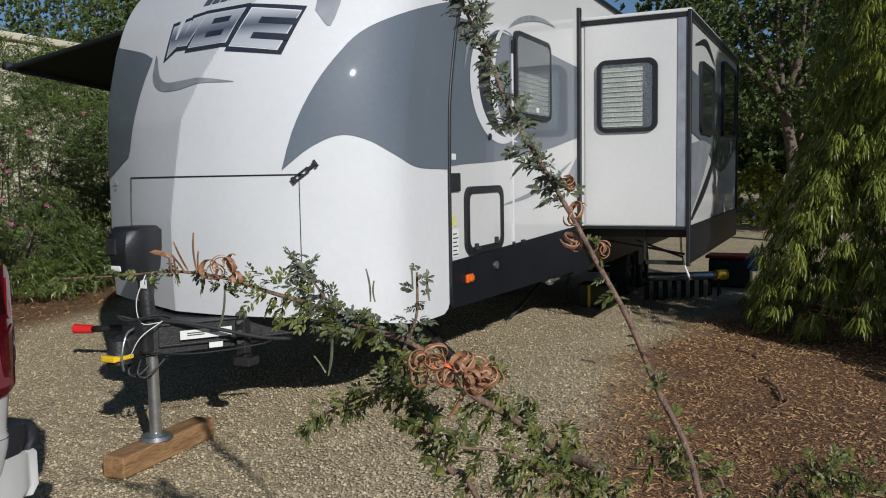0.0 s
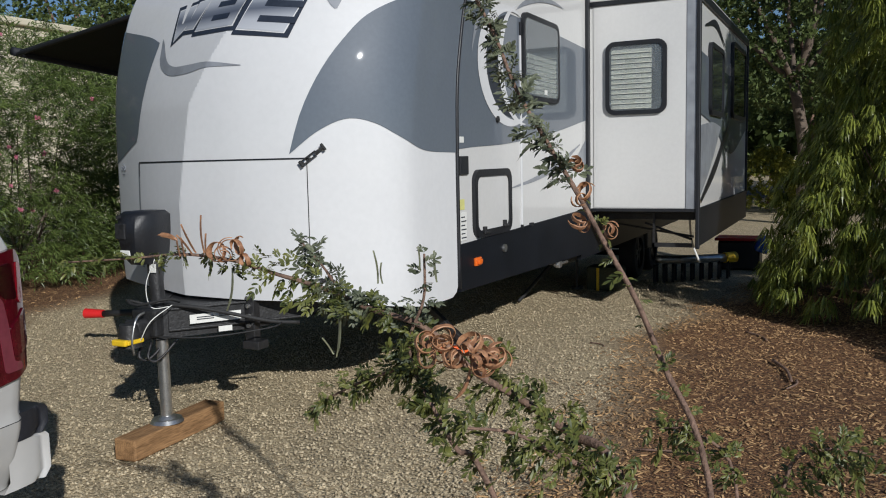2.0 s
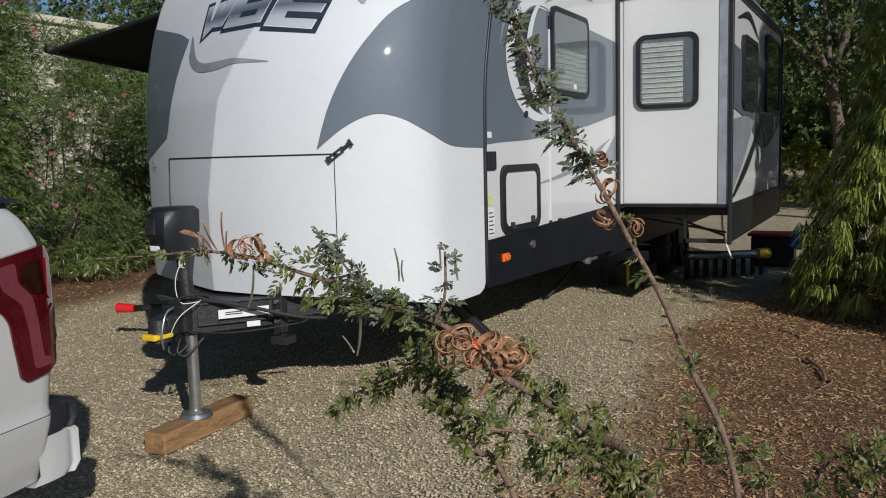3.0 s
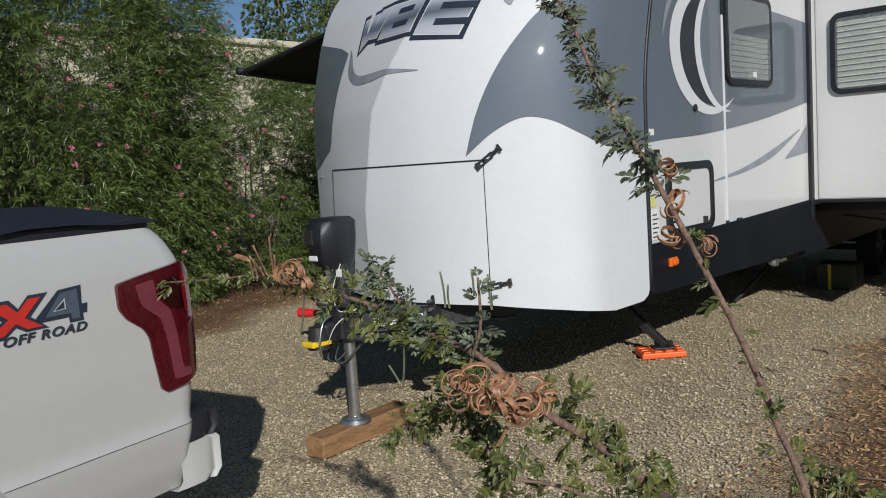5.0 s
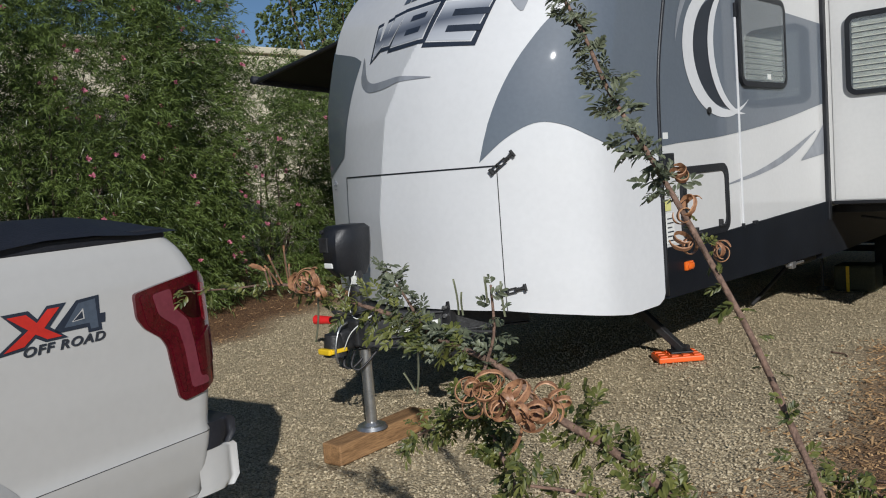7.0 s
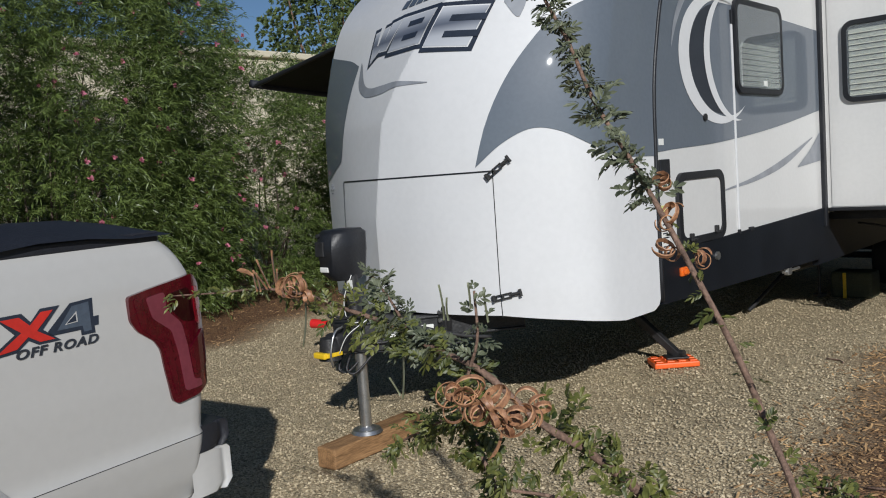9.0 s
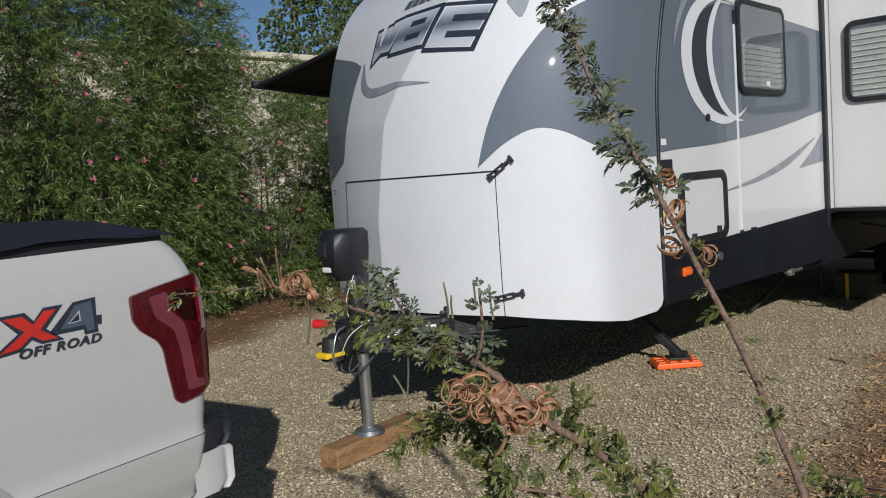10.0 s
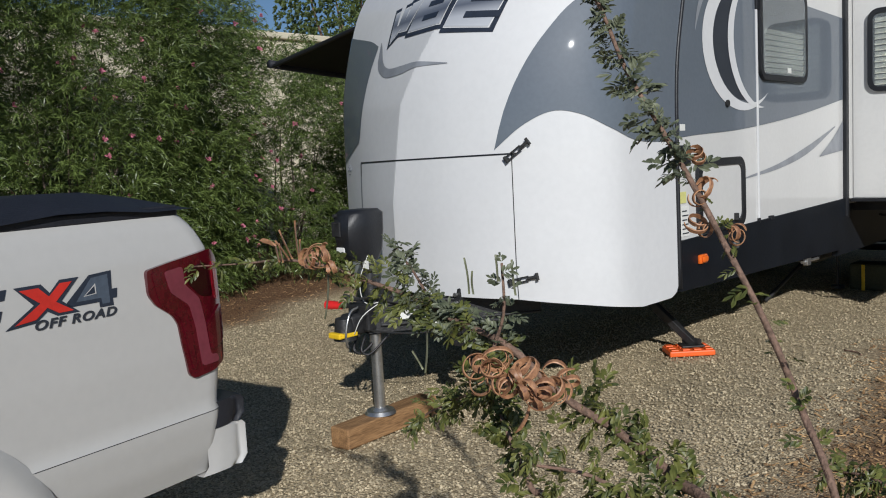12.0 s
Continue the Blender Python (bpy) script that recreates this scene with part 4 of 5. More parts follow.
def bed_side(z0, z1, flip, y0=-1.95, y1=None):
    """Outer bed panel between two heights, open over the wheel."""
    nz, ny = max(4, round((z1 - z0) / 0.03)), 70
    verts, faces = [], []
    for j in range(nz + 1):
        z = z0 + (z1 - z0) * j / nz
        for i in range(ny + 1):
            y = y0 + ((rear_edge(z) if y1 is None else y1) - y0) * i / ny
            tuck = 0.05 * max(0, 1 + (y - rear_edge(z)) / 0.06) ** 2
            x = bulge(z) - tuck
            verts.append((-2.03 - x if flip else x, y, z))
    for j in range(nz):
        for i in range(ny):
            a = j * (ny + 1) + i
            c = [verts[k] for k in (a, a + 1, a + ny + 2, a + ny + 1)]
            if all(math.hypot(p[1] - WY, p[2] - WZ) > 0.53 for p in c):
                q = (a, a + 1, a + ny + 2, a + ny + 1)
                faces.append(q[::-1] if flip else q)
    used = sorted({i for f in faces for i in f})
    at = {k: i for i, k in enumerate(used)}
    return [verts[k] for k in used], [tuple(at[i] for i in f) for f in faces]


for flip in (False, True):
    part("bed_side", bed_side(0.7695, 1.52, flip), PAINT, truck, "white bed side panel", smooth=50)
    part("lower_bed_side", bed_side(0.53, 0.767, flip, -0.90), PAINT, truck, "white lower bed side", smooth=50)
    part("lower_bed_side", bed_side(0.53, 0.767, flip, -1.95, -1.60), PAINT, truck, "white lower bed side", smooth=50)
    # wheel arch lip
    pts, nn = [], 40
    lipv, lipf = [], []
    for i in range(nn + 1):
        a = radians(-14 + 208 * i / nn)
        for r, x in ((0.50, -0.06), (0.505, 0.018), (0.545, 0.030), (0.60, 0.020), (0.635, -0.008)):
            lipv.append((-2.03 - x if flip else x, WY + r * math.cos(a), WZ + r * math.sin(a)))
    for i in range(nn):
        for k in range(4):
            q = (i * 5 + k, i * 5 + k + 1, i * 5 + k + 6, i * 5 + k + 5)
            lipf.append(q if flip else q[::-1])
    part("wheel_arch", (lipv, lipf), PAINT, truck, "white flared wheel arch", smooth=50)
part("bed_box", box(-1.93, -0.10, -1.95, -0.11, 0.62, 1.47), VINYL, truck)
part("tailgate", box(-1.94, -0.09, -0.15, -0.03, 0.80, 1.455, 0.02), PAINT, truck, "white tailgate", smooth=40)
cov = []
for x in np.linspace(-2.0, -0.03, 15):
    for y in np.linspace(-1.95, -0.08, 12):
        e = min(1, (x + 2.02) / 0.12, (-0.01 - x) / 0.12, (-0.04 - y) / 0.25)
        cov.append((float(x), float(y), 1.487 + 0.10 * max(0, e) ** 0.6 + 0.012 * math.sin(y * 9)))
part("bed_cover", (cov, [(i * 12 + j, i * 12 + 12 + j, i * 12 + 13 + j, i * 12 + j + 1) for i in range(14) for j in range(11)]), VINYL, truck, "black soft tonneau cover", smooth=60)
for x in (-0.13, -1.98):
    part("cover_rail", box(x, x + 0.075, -1.95, -0.12, 1.49, 1.53, 0.008), VINYL, truck)


def soft_corners(outline, r=0.014):
    """The outline with its corners cut round."""
    p = [Vector(q) for q in outline]
    out = []
    for i, q in enumerate(p):
        a, b = p[i - 1] - q, p[(i + 1) % len(p)] - q
        a, b = q + a.normalized() * min(r, a.length * 0.4), q + b.normalized() * min(r, b.length * 0.4)
        out += [tuple(a.lerp(q, t).lerp(q.lerp(b, t), t)) for t in (0, 0.33, 0.67, 1)]
    return out


def wrapped(outline, lift, deep, flip=False):
    """A lamp shell laid over the bed's corner: outline in metres along and up, its face lifted off the panel."""
    bm = slab(soft_corners(outline), deep, 'x', lift)
    for y in (-0.07, -0.045, -0.02):
        bmesh.ops.bisect_plane(bm, geom=bm.verts[:] + bm.edges[:] + bm.faces[:], plane_co=(0, y, 0), plane_no=(0, 1, 0))
    for v in bm.verts:
        v.co.x -= 0.022 * max(0, 1 + v.co.y / 0.075) ** 2
    if flip:
        bm.transform(Matrix.Translation((-2.03, 0, 0)) @ Matrix.Scale(-1, 4, (1, 0, 0)))
        bmesh.ops.recalc_face_normals(bm, faces=bm.faces[:])
    return bm


for flip in (False, True):
    lamp = part("tail_lamp", wrapped([(-0.318, 1.319), (-0.224, 1.336), (-0.120, 1.351), (-0.037, 1.364), (-0.004, 1.324), (0.003, 1.194), (0.007, 1.044), (-0.004, 0.944), (-0.068, 0.919), (-0.156, 0.909), (-0.177, 0.924), (-0.198, 1.034), (-0.208, 1.114), (-0.229, 1.149), (-0.292, 1.194), (-0.318, 1.234)], 0.007, 0.08, flip), LENS, truck, "dark red tail lamp", smooth=40)
    part("lamp_inner", wrapped([(-0.250, 1.306), (-0.172, 1.316), (-0.167, 1.249), (-0.110, 1.194), (-0.094, 1.114), (-0.078, 0.979), (-0.047, 0.979), (-0.037, 0.949), (-0.120, 0.946), (-0.136, 1.094), (-0.156, 1.174), (-0.229, 1.229)], 0.010, 0.010, flip), LENSC, lamp, "pale light guide")
    part("lamp_inner", wrapped([(-0.156, 1.304), (-0.068, 1.319), (-0.047, 1.194), (-0.104, 1.199), (-0.153, 1.249)], 0.011, 0.010, flip), SMOKE, lamp, "smoked lens")
    part("lamp_inner", wrapped([(-0.045, 1.319), (-0.018, 1.314), (-0.010, 1.194), (-0.028, 1.169), (-0.047, 1.194)], 0.013, 0.010, flip), LENSB, lamp, "bright red lens")
    part("lamp_inner", wrapped([(-0.302, 1.309), (-0.271, 1.312), (-0.250, 1.219), (-0.172, 1.159), (-0.156, 1.084), (-0.146, 0.944), (-0.162, 0.939), (-0.182, 1.054), (-0.198, 1.134), (-0.281, 1.204)], 0.011, 0.010, flip), LENS, lamp, "red side lens")
    part("lamp_inner", wrapped([(-0.016, 1.154), (0.001, 1.154), (0.005, 1.034), (-0.012, 1.014), (-0.078, 0.994), (-0.089, 1.094)], 0.013, 0.010, flip), LENS, lamp, "red lower lens")


def bumper(z0, z1, grow, mat, label):
    """Rear bumper bar with rounded ends."""
    line = [(-2.0, -0.10), (-2.01 - grow, -0.02), (-2.0, 0.05), (-1.92, 0.09 + grow), (-1.0, 0.11 + grow), (-0.11, 0.09 + grow), (-0.03, 0.05), (-0.02 + grow, -0.02), (-0.03, -0.10)]
    line = [(p.x, p.y) for p in smooth_line([(a, b, 0) for a, b in line], 5)]
    bm = bmesh.new()
    n = len(line)
    rows = [[bm.verts.new((x, y - ins, z)) for x, y in line] for z, ins in ((z0, 0.03), (z0 + 0.03, 0), (z1 - 0.015, 0), (z1, 0.015))]
    for a, b in zip(rows, rows[1:]):
        for i in range(n - 1):
            bm.faces.new((a[i], a[i + 1], b[i + 1], b[i]))
    for r in (rows[0], rows[-1]):
        bm.faces.new(r)
    bmesh.ops.recalc_face_normals(bm, faces=bm.faces[:])
    part("bumper", bm, mat, truck, label, smooth=65)


bumper(0.525, 0.69, 0.0, PAINT, "white painted bumper bar")
bumper(0.692, 0.79, 0.004, VINYL, "black bumper step pad")


def decal(poly, lift, mat, parent=None, label=""):
    bm = bmesh.new()
    bm.faces.new([bm.verts.new((bulge(z) + lift, -y - 0.022, z - 0.006)) for y, z in poly])
    bmesh.ops.recalc_face_normals(bm, faces=bm.faces[:])
    return part("decal", bm, mat, truck, label)


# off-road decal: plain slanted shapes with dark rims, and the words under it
decal([(0.96, 1.335), (0.765, 1.335), (0.775, 1.305), (0.84, 1.30), (0.83, 1.28), (0.785, 1.275), (0.795, 1.245), (0.96, 1.245)], 0.003, NAVY, label="dark rimmed red decal")
decal([(0.95, 1.325), (0.80, 1.325), (0.81, 1.305), (0.95, 1.30)], 0.005, REDX)
decal([(0.95, 1.285), (0.82, 1.285), (0.825, 1.255), (0.95, 1.255)], 0.005, REDX)
decal([(0.745, 1.335), (0.66, 1.335), (0.635, 1.305), (0.60, 1.34), (0.535, 1.34), (0.60, 1.275), (0.545, 1.232), (0.62, 1.232), (0.65, 1.25), (0.69, 1.222), (0.785, 1.215), (0.69, 1.275)], 0.003, NAVY)
decal([(0.73, 1.325), (0.67, 1.325), (0.64, 1.295), (0.60, 1.33), (0.56, 1.33), (0.62, 1.275), (0.565, 1.24), (0.615, 1.24), (0.65, 1.262), (0.69, 1.232), (0.755, 1.225), (0.67, 1.278)], 0.005, REDX)
decal([(0.585, 1.265), (0.50, 1.34), (0.42, 1.345), (0.425, 1.285), (0.405, 1.285), (0.41, 1.255), (0.425, 1.255), (0.425, 1.232), (0.475, 1.232), (0.475, 1.25), (0.585, 1.25)], 0.003, NAVY)
decal([(0.555, 1.262), (0.495, 1.33), (0.435, 1.335), (0.437, 1.242), (0.465, 1.242), (0.467, 1.262)], 0.004, SLATE)
decal([(0.528, 1.275), (0.482, 1.312), (0.482, 1.278)], 0.005, PAINT)
decal([(0.522, 1.278), (0.487, 1.304), (0.487, 1.281)], 0.006, NAVY)
words = bpy.data.curves.new("words", 'FONT')
words.body, words.size, words.extrude, words.shear, words.space_character = "OFF ROAD", 0.043, 0.0006, 0.25, 1.15
words.offset = 0.0014
wo = new("words", words)
dg = bpy.context.evaluated_depsgraph_get()
wm = bpy.data.meshes.new_from_object(wo.evaluated_get(dg))
bpy.data.objects.remove(wo)
wm.materials.append(INK)
lettering = new("lettering", wm)
lettering.parent = truck
lettering.matrix_basis = pose(bulge(1.2) + 0.003, -0.722, 1.194, 90, 0, 90) @ Matrix.Diagonal((1.20, 0.92, 1, 1))
tagged(lettering, "dark OFF ROAD lettering")

# cab and bonnet, lofted from sections along the truck
secs = [(-1.99, 0.55, 1.40, 1.93, 0.02), (-2.0, 0.52, 1.42, 1.94, 0.02), (-4.0, 0.52, 1.40, 1.94, 0.02), (-4.3, 0.52, 1.36, 1.25, 0.03), (-5.55, 0.55, 1.20, 1.12, 0.08), (-5.75, 0.60, 1.05, 1.0, 0.16)]
cv, cf = [], []
for y, z0, zb, zt, tuck in secs:
    inset = 0.26 if zt > 1.5 else 0.1
    zt = max(zt, zb - 0.02)
    cv += [(-tuck, y, z0), (0.0 - tuck, y, 0.8), (-0.02 - tuck, y, zb), (-inset - tuck, y, zt - 0.04), (-inset - 0.12 - tuck, y, zt), (-1.91 + inset + tuck, y, zt), (-2.03 + inset + tuck, y, zt - 0.04), (-2.01 + tuck, y, zb), (-2.03 + tuck, y, 0.8), (-2.03 + tuck, y, z0)]
for i in range(len(secs) - 1):
    for k in range(10):
        cf.append((i * 10 + k, i * 10 + (k + 1) % 10, i * 10 + 10 + (k + 1) % 10, i * 10 + 10 + k))
cf += [tuple(range(10)), tuple(range(59, 49, -1))]
part("cab", (cv, cf), PAINT, truck, "white cab and bonnet", smooth=30)
for y0, y1 in ((-2.95, -2.15), (-3.9, -3.02)):
    for sgn in (0, 1):
        pts = [(-0.035, y0, 1.45), (-0.035, y1, 1.45), (-0.225, y1, 1.84), (-0.225, y0, 1.84)]
        pts = [(-2.03 - x, y, z) if sgn else (x, y, z) for x, y, z in pts]
        part("side_window", (pts, [(0, 1, 2, 3)]), DARKGLASS, truck)
part("chassis", box(-1.75, -0.28, -5.5, -0.3, 0.42, 0.62), STEEL, truck)
for y in (WY, -4.95):
    for x in (-0.17, -1.86):
        w = wheel(truck, x, y, WR, WR, 0.27, CHROME)


# ---- planting ----
def leaf_cloud(rng, clumps, per, length, width, droop, spread=1.0, fold=True, vary=0.3):
    """Narrow pointed leaves in tufts: each clump is (place, direction)."""
    verts, faces = [], []
    for c, d in clumps:
        d = Vector(d).normalized()
        u = d.orthogonal().normalized()
        v = d.cross(u)
        for k in range(per):
            a = rng.random() * 6.283
            w = (d * rng.uniform(0.2, 1.0) + (u * math.cos(a) + v * math.sin(a)) * spread * rng.uniform(0.4, 1.0)).normalized()
            ln = length * rng.uniform(1 - vary, 1 + vary)
            o = c + d * rng.uniform(-0.5, 0.5) * length * 0.6
            sd = w.cross(Vector((rng.uniform(-1, 1), rng.uniform(-1, 1), rng.uniform(-1, 1)))).normalized() * width * rng.uniform(0.7, 1.2)
            m = o + w * ln * 0.5
            e = o + w * ln + Vector((0, 0, -droop * ln))
            m.z -= droop * ln * 0.2
            i = len(verts)
            verts += [o, m + sd, m - sd, e]
            faces += [(i, i + 1, i + 2), (i + 1, i + 3, i + 2)]
    return verts, faces


def limbs(rng, base, count, height, spread, r, mat, parent, name="limb", top=0.75):
    """Uneven limbs that leave the base; gives back points along them."""
    tips = []
    for k in range(count):
        a = 6.283 * k / count + rng.uniform(-0.4, 0.4)
        h = height * rng.uniform(0.6, 1.0) * top
        s = spread * rng.uniform(0.4, 1.0)
        p = [Vector(base)]
        for j in range(1, 5):
            t = j / 4
            p.append(Vector(base) + Vector((math.cos(a) * s * t ** 0.8 + rng.uniform(-1, 1) * 0.06 * s, math.sin(a) * s * t ** 0.8 + rng.uniform(-1, 1) * 0.06 * s, h * t)))
        part(name, tube(p, r * rng.uniform(0.6, 1), r * 0.2, 6, 3), mat, parent, smooth=True)
        tips += p[1:]
    return tips


def crown_points(rng, count, rx, ry, z0, z1, shape, centre=(0, 0), hollow=0.45, holes=0.0):
    """Places near the outside of an uneven crown; shape(t) is the half-width at the height t from 0 to 1."""
    out = []
    while len(out) < count:
        t = rng.random()
        a = rng.random() * 6.283
        lump = 1 + 0.28 * noise.noise(Vector((math.cos(a) * 1.7 + centre[0], math.sin(a) * 1.7 + centre[1], t * 4))) + 0.15 * noise.noise(Vector((math.cos(a) * 5, math.sin(a) * 5 + centre[0], t * 11)))
        rr = shape(t) * lump * (hollow + (1 - hollow) * rng.random() ** 0.5)
        p = Vector((centre[0] + math.cos(a) * rx * rr, centre[1] + math.sin(a) * ry * rr, z0 + (z1 - z0) * t))
        if noise.noise(p * 1.3 + Vector((5, 2, 8))) < -0.5 + holes:
            continue
        d = Vector((math.cos(a), math.sin(a), 0.45 + rng.uniform(-0.4, 0.6)))
        out.append((p, d))
    return out


def sprays(rng, starts, per, length, width, shoot):
    """Thin arching shoots set with narrow leaves that point forward along them."""
    verts, faces = [], []
    for p, d in starts:
        d = Vector(d).normalized()
        d = (d + Vector((rng.uniform(-0.5, 0.5), rng.uniform(-0.5, 0.5), rng.uniform(-0.2, 0.7)))).normalized()
        reach = shoot * rng.uniform(0.5, 1.2)
        sag = rng.uniform(0.15, 0.75) * reach
        for k in range(per):
            t = (k + rng.random()) / per
            o = p + d * reach * t - Vector((0, 0, sag * t * t))
            along = (d * reach - Vector((0, 0, 2 * sag * t))).normalized()
            w = (along * 0.8 + Vector((rng.uniform(-1, 1), rng.uniform(-1, 1), rng.uniform(-0.8, 0.7))) * 0.75).normalized()
            ln = length * rng.uniform(0.6, 1.25) * (1 - 0.35 * t)
            sd = w.cross(Vector((rng.uniform(-1, 1), rng.uniform(-1, 1), rng.uniform(-1, 1)))).normalized() * width * rng.uniform(0.7, 1.25)
            m = o + w * ln * 0.45
            e = o + w * ln - Vector((0, 0, 0.22 * ln))
            i = len(verts)
            verts += [o, m + sd, m - sd, e]
            faces += [(i, i + 1, i + 2), (i + 1, i + 3, i + 2)]
    return verts, faces


def shrub(name, label, x, y, rx, ry, h, seed, leaves, length=0.115, width=0.0060, mat=WILLOW, blossoms=0, holes=0.0):
    """A wide shrub with stems from the ground, wispy shoots and narrow leaves."""
    rng = random.Random(seed)
    ob = thing(name, label, "shrub", pose(x, y, 0), group="hedge shrubs")
    limbs(rng, (0, 0, 0), 9, h, min(rx, ry) * 0.8, 0.03, BARKP, ob, "stem")
    pts = crown_points(rng, leaves, rx, ry, 0.12, h, lambda t: (0.72 + 0.4 * t) * (1 - max(0, t - 0.55) ** 2 * 2.6), hollow=0.5, holes=holes)
    pts = [(p, d) for p, d in pts if d[0] > -0.35 or rng.random() < 0.35]
    part("crown", sprays(rng, pts, 18, length, width, 0.42), mat, ob, "fine narrow green leaves")
    if blossoms:
        fl = [(p + Vector(d) * 0.30, d) for p, d in rng.sample([q for q in pts if q[1][0] > 0.2], blossoms)]
        part("blossom", leaf_cloud(rng, fl, 16, 0.042, 0.015, 0.1), PINK, ob, "small pink blossoms")
    return ob


for i, (x, y, rx, ry, h, n, hol) in enumerate(((-7.9, -2.9, 2.0, 1.8, 5.8, 9000, 0.08), (-7.9, -0.6, 2.0, 1.8, 5.6, 9600, 0.08), (-8.0, 0.8, 1.7, 1.2, 4.7, 6000, 0.08), (-8.2, 2.8, 1.6, 1.7, 3.45, 6400, 0.12),
                                               (-8.6, 5.0, 1.7, 1.6, 3.4, 4000, 0.06), (-9.2, -5.0, 2.0, 1.9, 5.6, 2600, 0.0), (-10.2, -1.5, 1.5, 2.6, 5.5, 5600, 0.0), (-10.3, 1.2, 1.4, 1.7, 4.8, 3200, 0.0))):
    shrub("hedge_shrub", "tall loose green shrub with pink blossoms in mulch bed", x, y, rx, ry, h, 40 + i, n, blossoms=70 if i < 3 else 10, holes=hol)

# weeping shrubs beside the slide-out; the second is added out of view for shade


def whorls(rng, tips, per, length, width):
    """Long leaves that spring from a shoot's tip and hang over."""
    verts, faces = [], []
    for p, d in tips:
        size = length * rng.uniform(0.55, 1.0)
        for k in range(per):
            a = rng.random() * 6.283
            h = Vector((math.cos(a), math.sin(a), 0))
            w = h * rng.uniform(0.45, 0.95) + Vector((d[0], d[1], 0)) * 0.3
            lift = rng.uniform(0.0, 1.1)
            o = p - Vector((0, 0, rng.uniform(0, 0.05)))
            side = Vector((-h.y, h.x, rng.uniform(-0.5, 0.5))).normalized() * width * rng.uniform(0.7, 1.2)
            q = [o, o + w * size * 0.32 + Vector((0, 0, lift * size * 0.38)), o + w * size * 0.58 + Vector((0, 0, lift * size * 0.28 - 0.25 * size)), o + w * size * 0.72 - Vector((0, 0, size * rng.uniform(0.12, 0.50)))]
            i = len(verts)
            verts += [q[0], q[1] + side, q[1] - side, q[2] + side, q[2] - side, q[3]]
            faces += [(i, i + 1, i + 2), (i + 1, i + 3, i + 4, i + 2), (i + 3, i + 5, i + 4)]
    return verts, faces


for i, (x, y, r, h, n) in enumerate(((3.26, 4.5, 1.70, 5.6, 1250), (4.0, 2.45, 1.0, 1.9, 300))):
    rng = random.Random(77 + i)
    weeper = thing("weeping_shrub", "tall weeping shrub with drooping yellow-green leaves in bark mulch", "shrub", pose(x, y, 0))
    part("trunk", tube([(0, 0, 0), (0.05, 0.0, h * 0.25), (-0.02, 0.05, h * 0.5), (0.03, 0, h * 0.78)], 0.06, 0.02, 8), BARK, weeper, smooth=True)
    limbs(rng, (0, 0, 0.2), 12, h * 0.7, 1.0, 0.02, BARK, weeper)
    outer = crown_points(rng, n, r, r, 0.16, h, lambda t: 1.0 - 0.75 * t, hollow=0.8)
    inner = crown_points(rng, n, r * 0.8, r * 0.8, 0.2, h * 0.95, lambda t: 1.0 - 0.75 * t, hollow=0.2)
    skirt = crown_points(rng, n // 2, r, r, 0.10, h * 0.34, lambda t: 1.0 - 0.26 * t, hollow=0.75)
    part("crown", whorls(rng, outer + inner + skirt, 30, 0.25, 0.0066), WEEP, weeper, "drooping whorls of long narrow leaves")


def tree(label, x, y, h, r, seed, clumps=900, mat=OAK, trunk_r=0.16, leaf=0.10, fork=0.35, bark=BARK, z0=None):
    rng = random.Random(seed)
    ob = thing("tree", label, "tree", pose(x, y, 0), group="background trees")
    b = Vector((rng.uniform(-0.3, 0.3), rng.uniform(-0.3, 0.3), h * fork))
    part("trunk", tube([(0, 0, -0.05), (0.04, 0.02, h * fork * 0.5), b], trunk_r * 1.15, trunk_r * 0.75, 10), bark, ob, smooth=True)
    limbs(rng, b, 6, h * 0.62, r * 0.75, trunk_r * 0.6, bark, ob, "limb", 0.9)
    pts = crown_points(rng, int(clumps * 1.5), r, r, z0 or h * fork * 0.95, h, lambda t: math.sqrt(max(0.05, 1 - (1.7 * t - 0.75) ** 2)), hollow=0.35, holes=0.08)
    part("crown", leaf_cloud(rng, pts, 14, leaf * 1.7, leaf * 0.42, 0.15, 1.2), mat, ob, "small dull green leaves")
    return ob


tree("mature tree with pale trunk and dull green crown", 1.38, 15.5, 9.0, 3.8, 1, 2900, trunk_r=0.15, bark=BARKP, leaf=0.07, z0=2.7)
tree("mature tree with dark trunk and dull green crown", 5.4, 18.5, 9.5, 3.8, 2, 2200, leaf=0.08, z0=1.6)
tree("mature tree with dark trunk and dull green crown", 1.2, 25.0, 10.5, 4.6, 3, 2200, leaf=0.10, z0=2.4)
tree("mature tree with dark trunk and dull green crown", 3.8, 28.0, 11.0, 5.0, 4, 1400, leaf=0.13, z0=2.0)
tree("mature tree with dark trunk and dull green crown", 10.0, 25.0, 10.0, 4.5, 5, 1300, leaf=0.13, z0=1.0)
tree("mature tree with dark trunk and dull green crown", -12.5, 12.0, 7.0, 3.2, 6, 2400, leaf=0.06)
tree("mature tree with dark trunk and dull green crown", -20.5, 10.5, 6.0, 2.6, 7, 2000, leaf=0.07)
tree("mature tree with dark trunk and dull green crown", -16.5, 11.7, 8.0, 2.1, 8, 2200, leaf=0.06)
tree("mature tree with dark trunk and dull green crown", -9.5, 18.0, 9.0, 3.8, 9, 1200, leaf=0.12)
tree("mature tree with dark trunk and dull green crown", 14.0, 30.0, 11.0, 6.0, 10, 1300, leaf=0.15, z0=0.8)
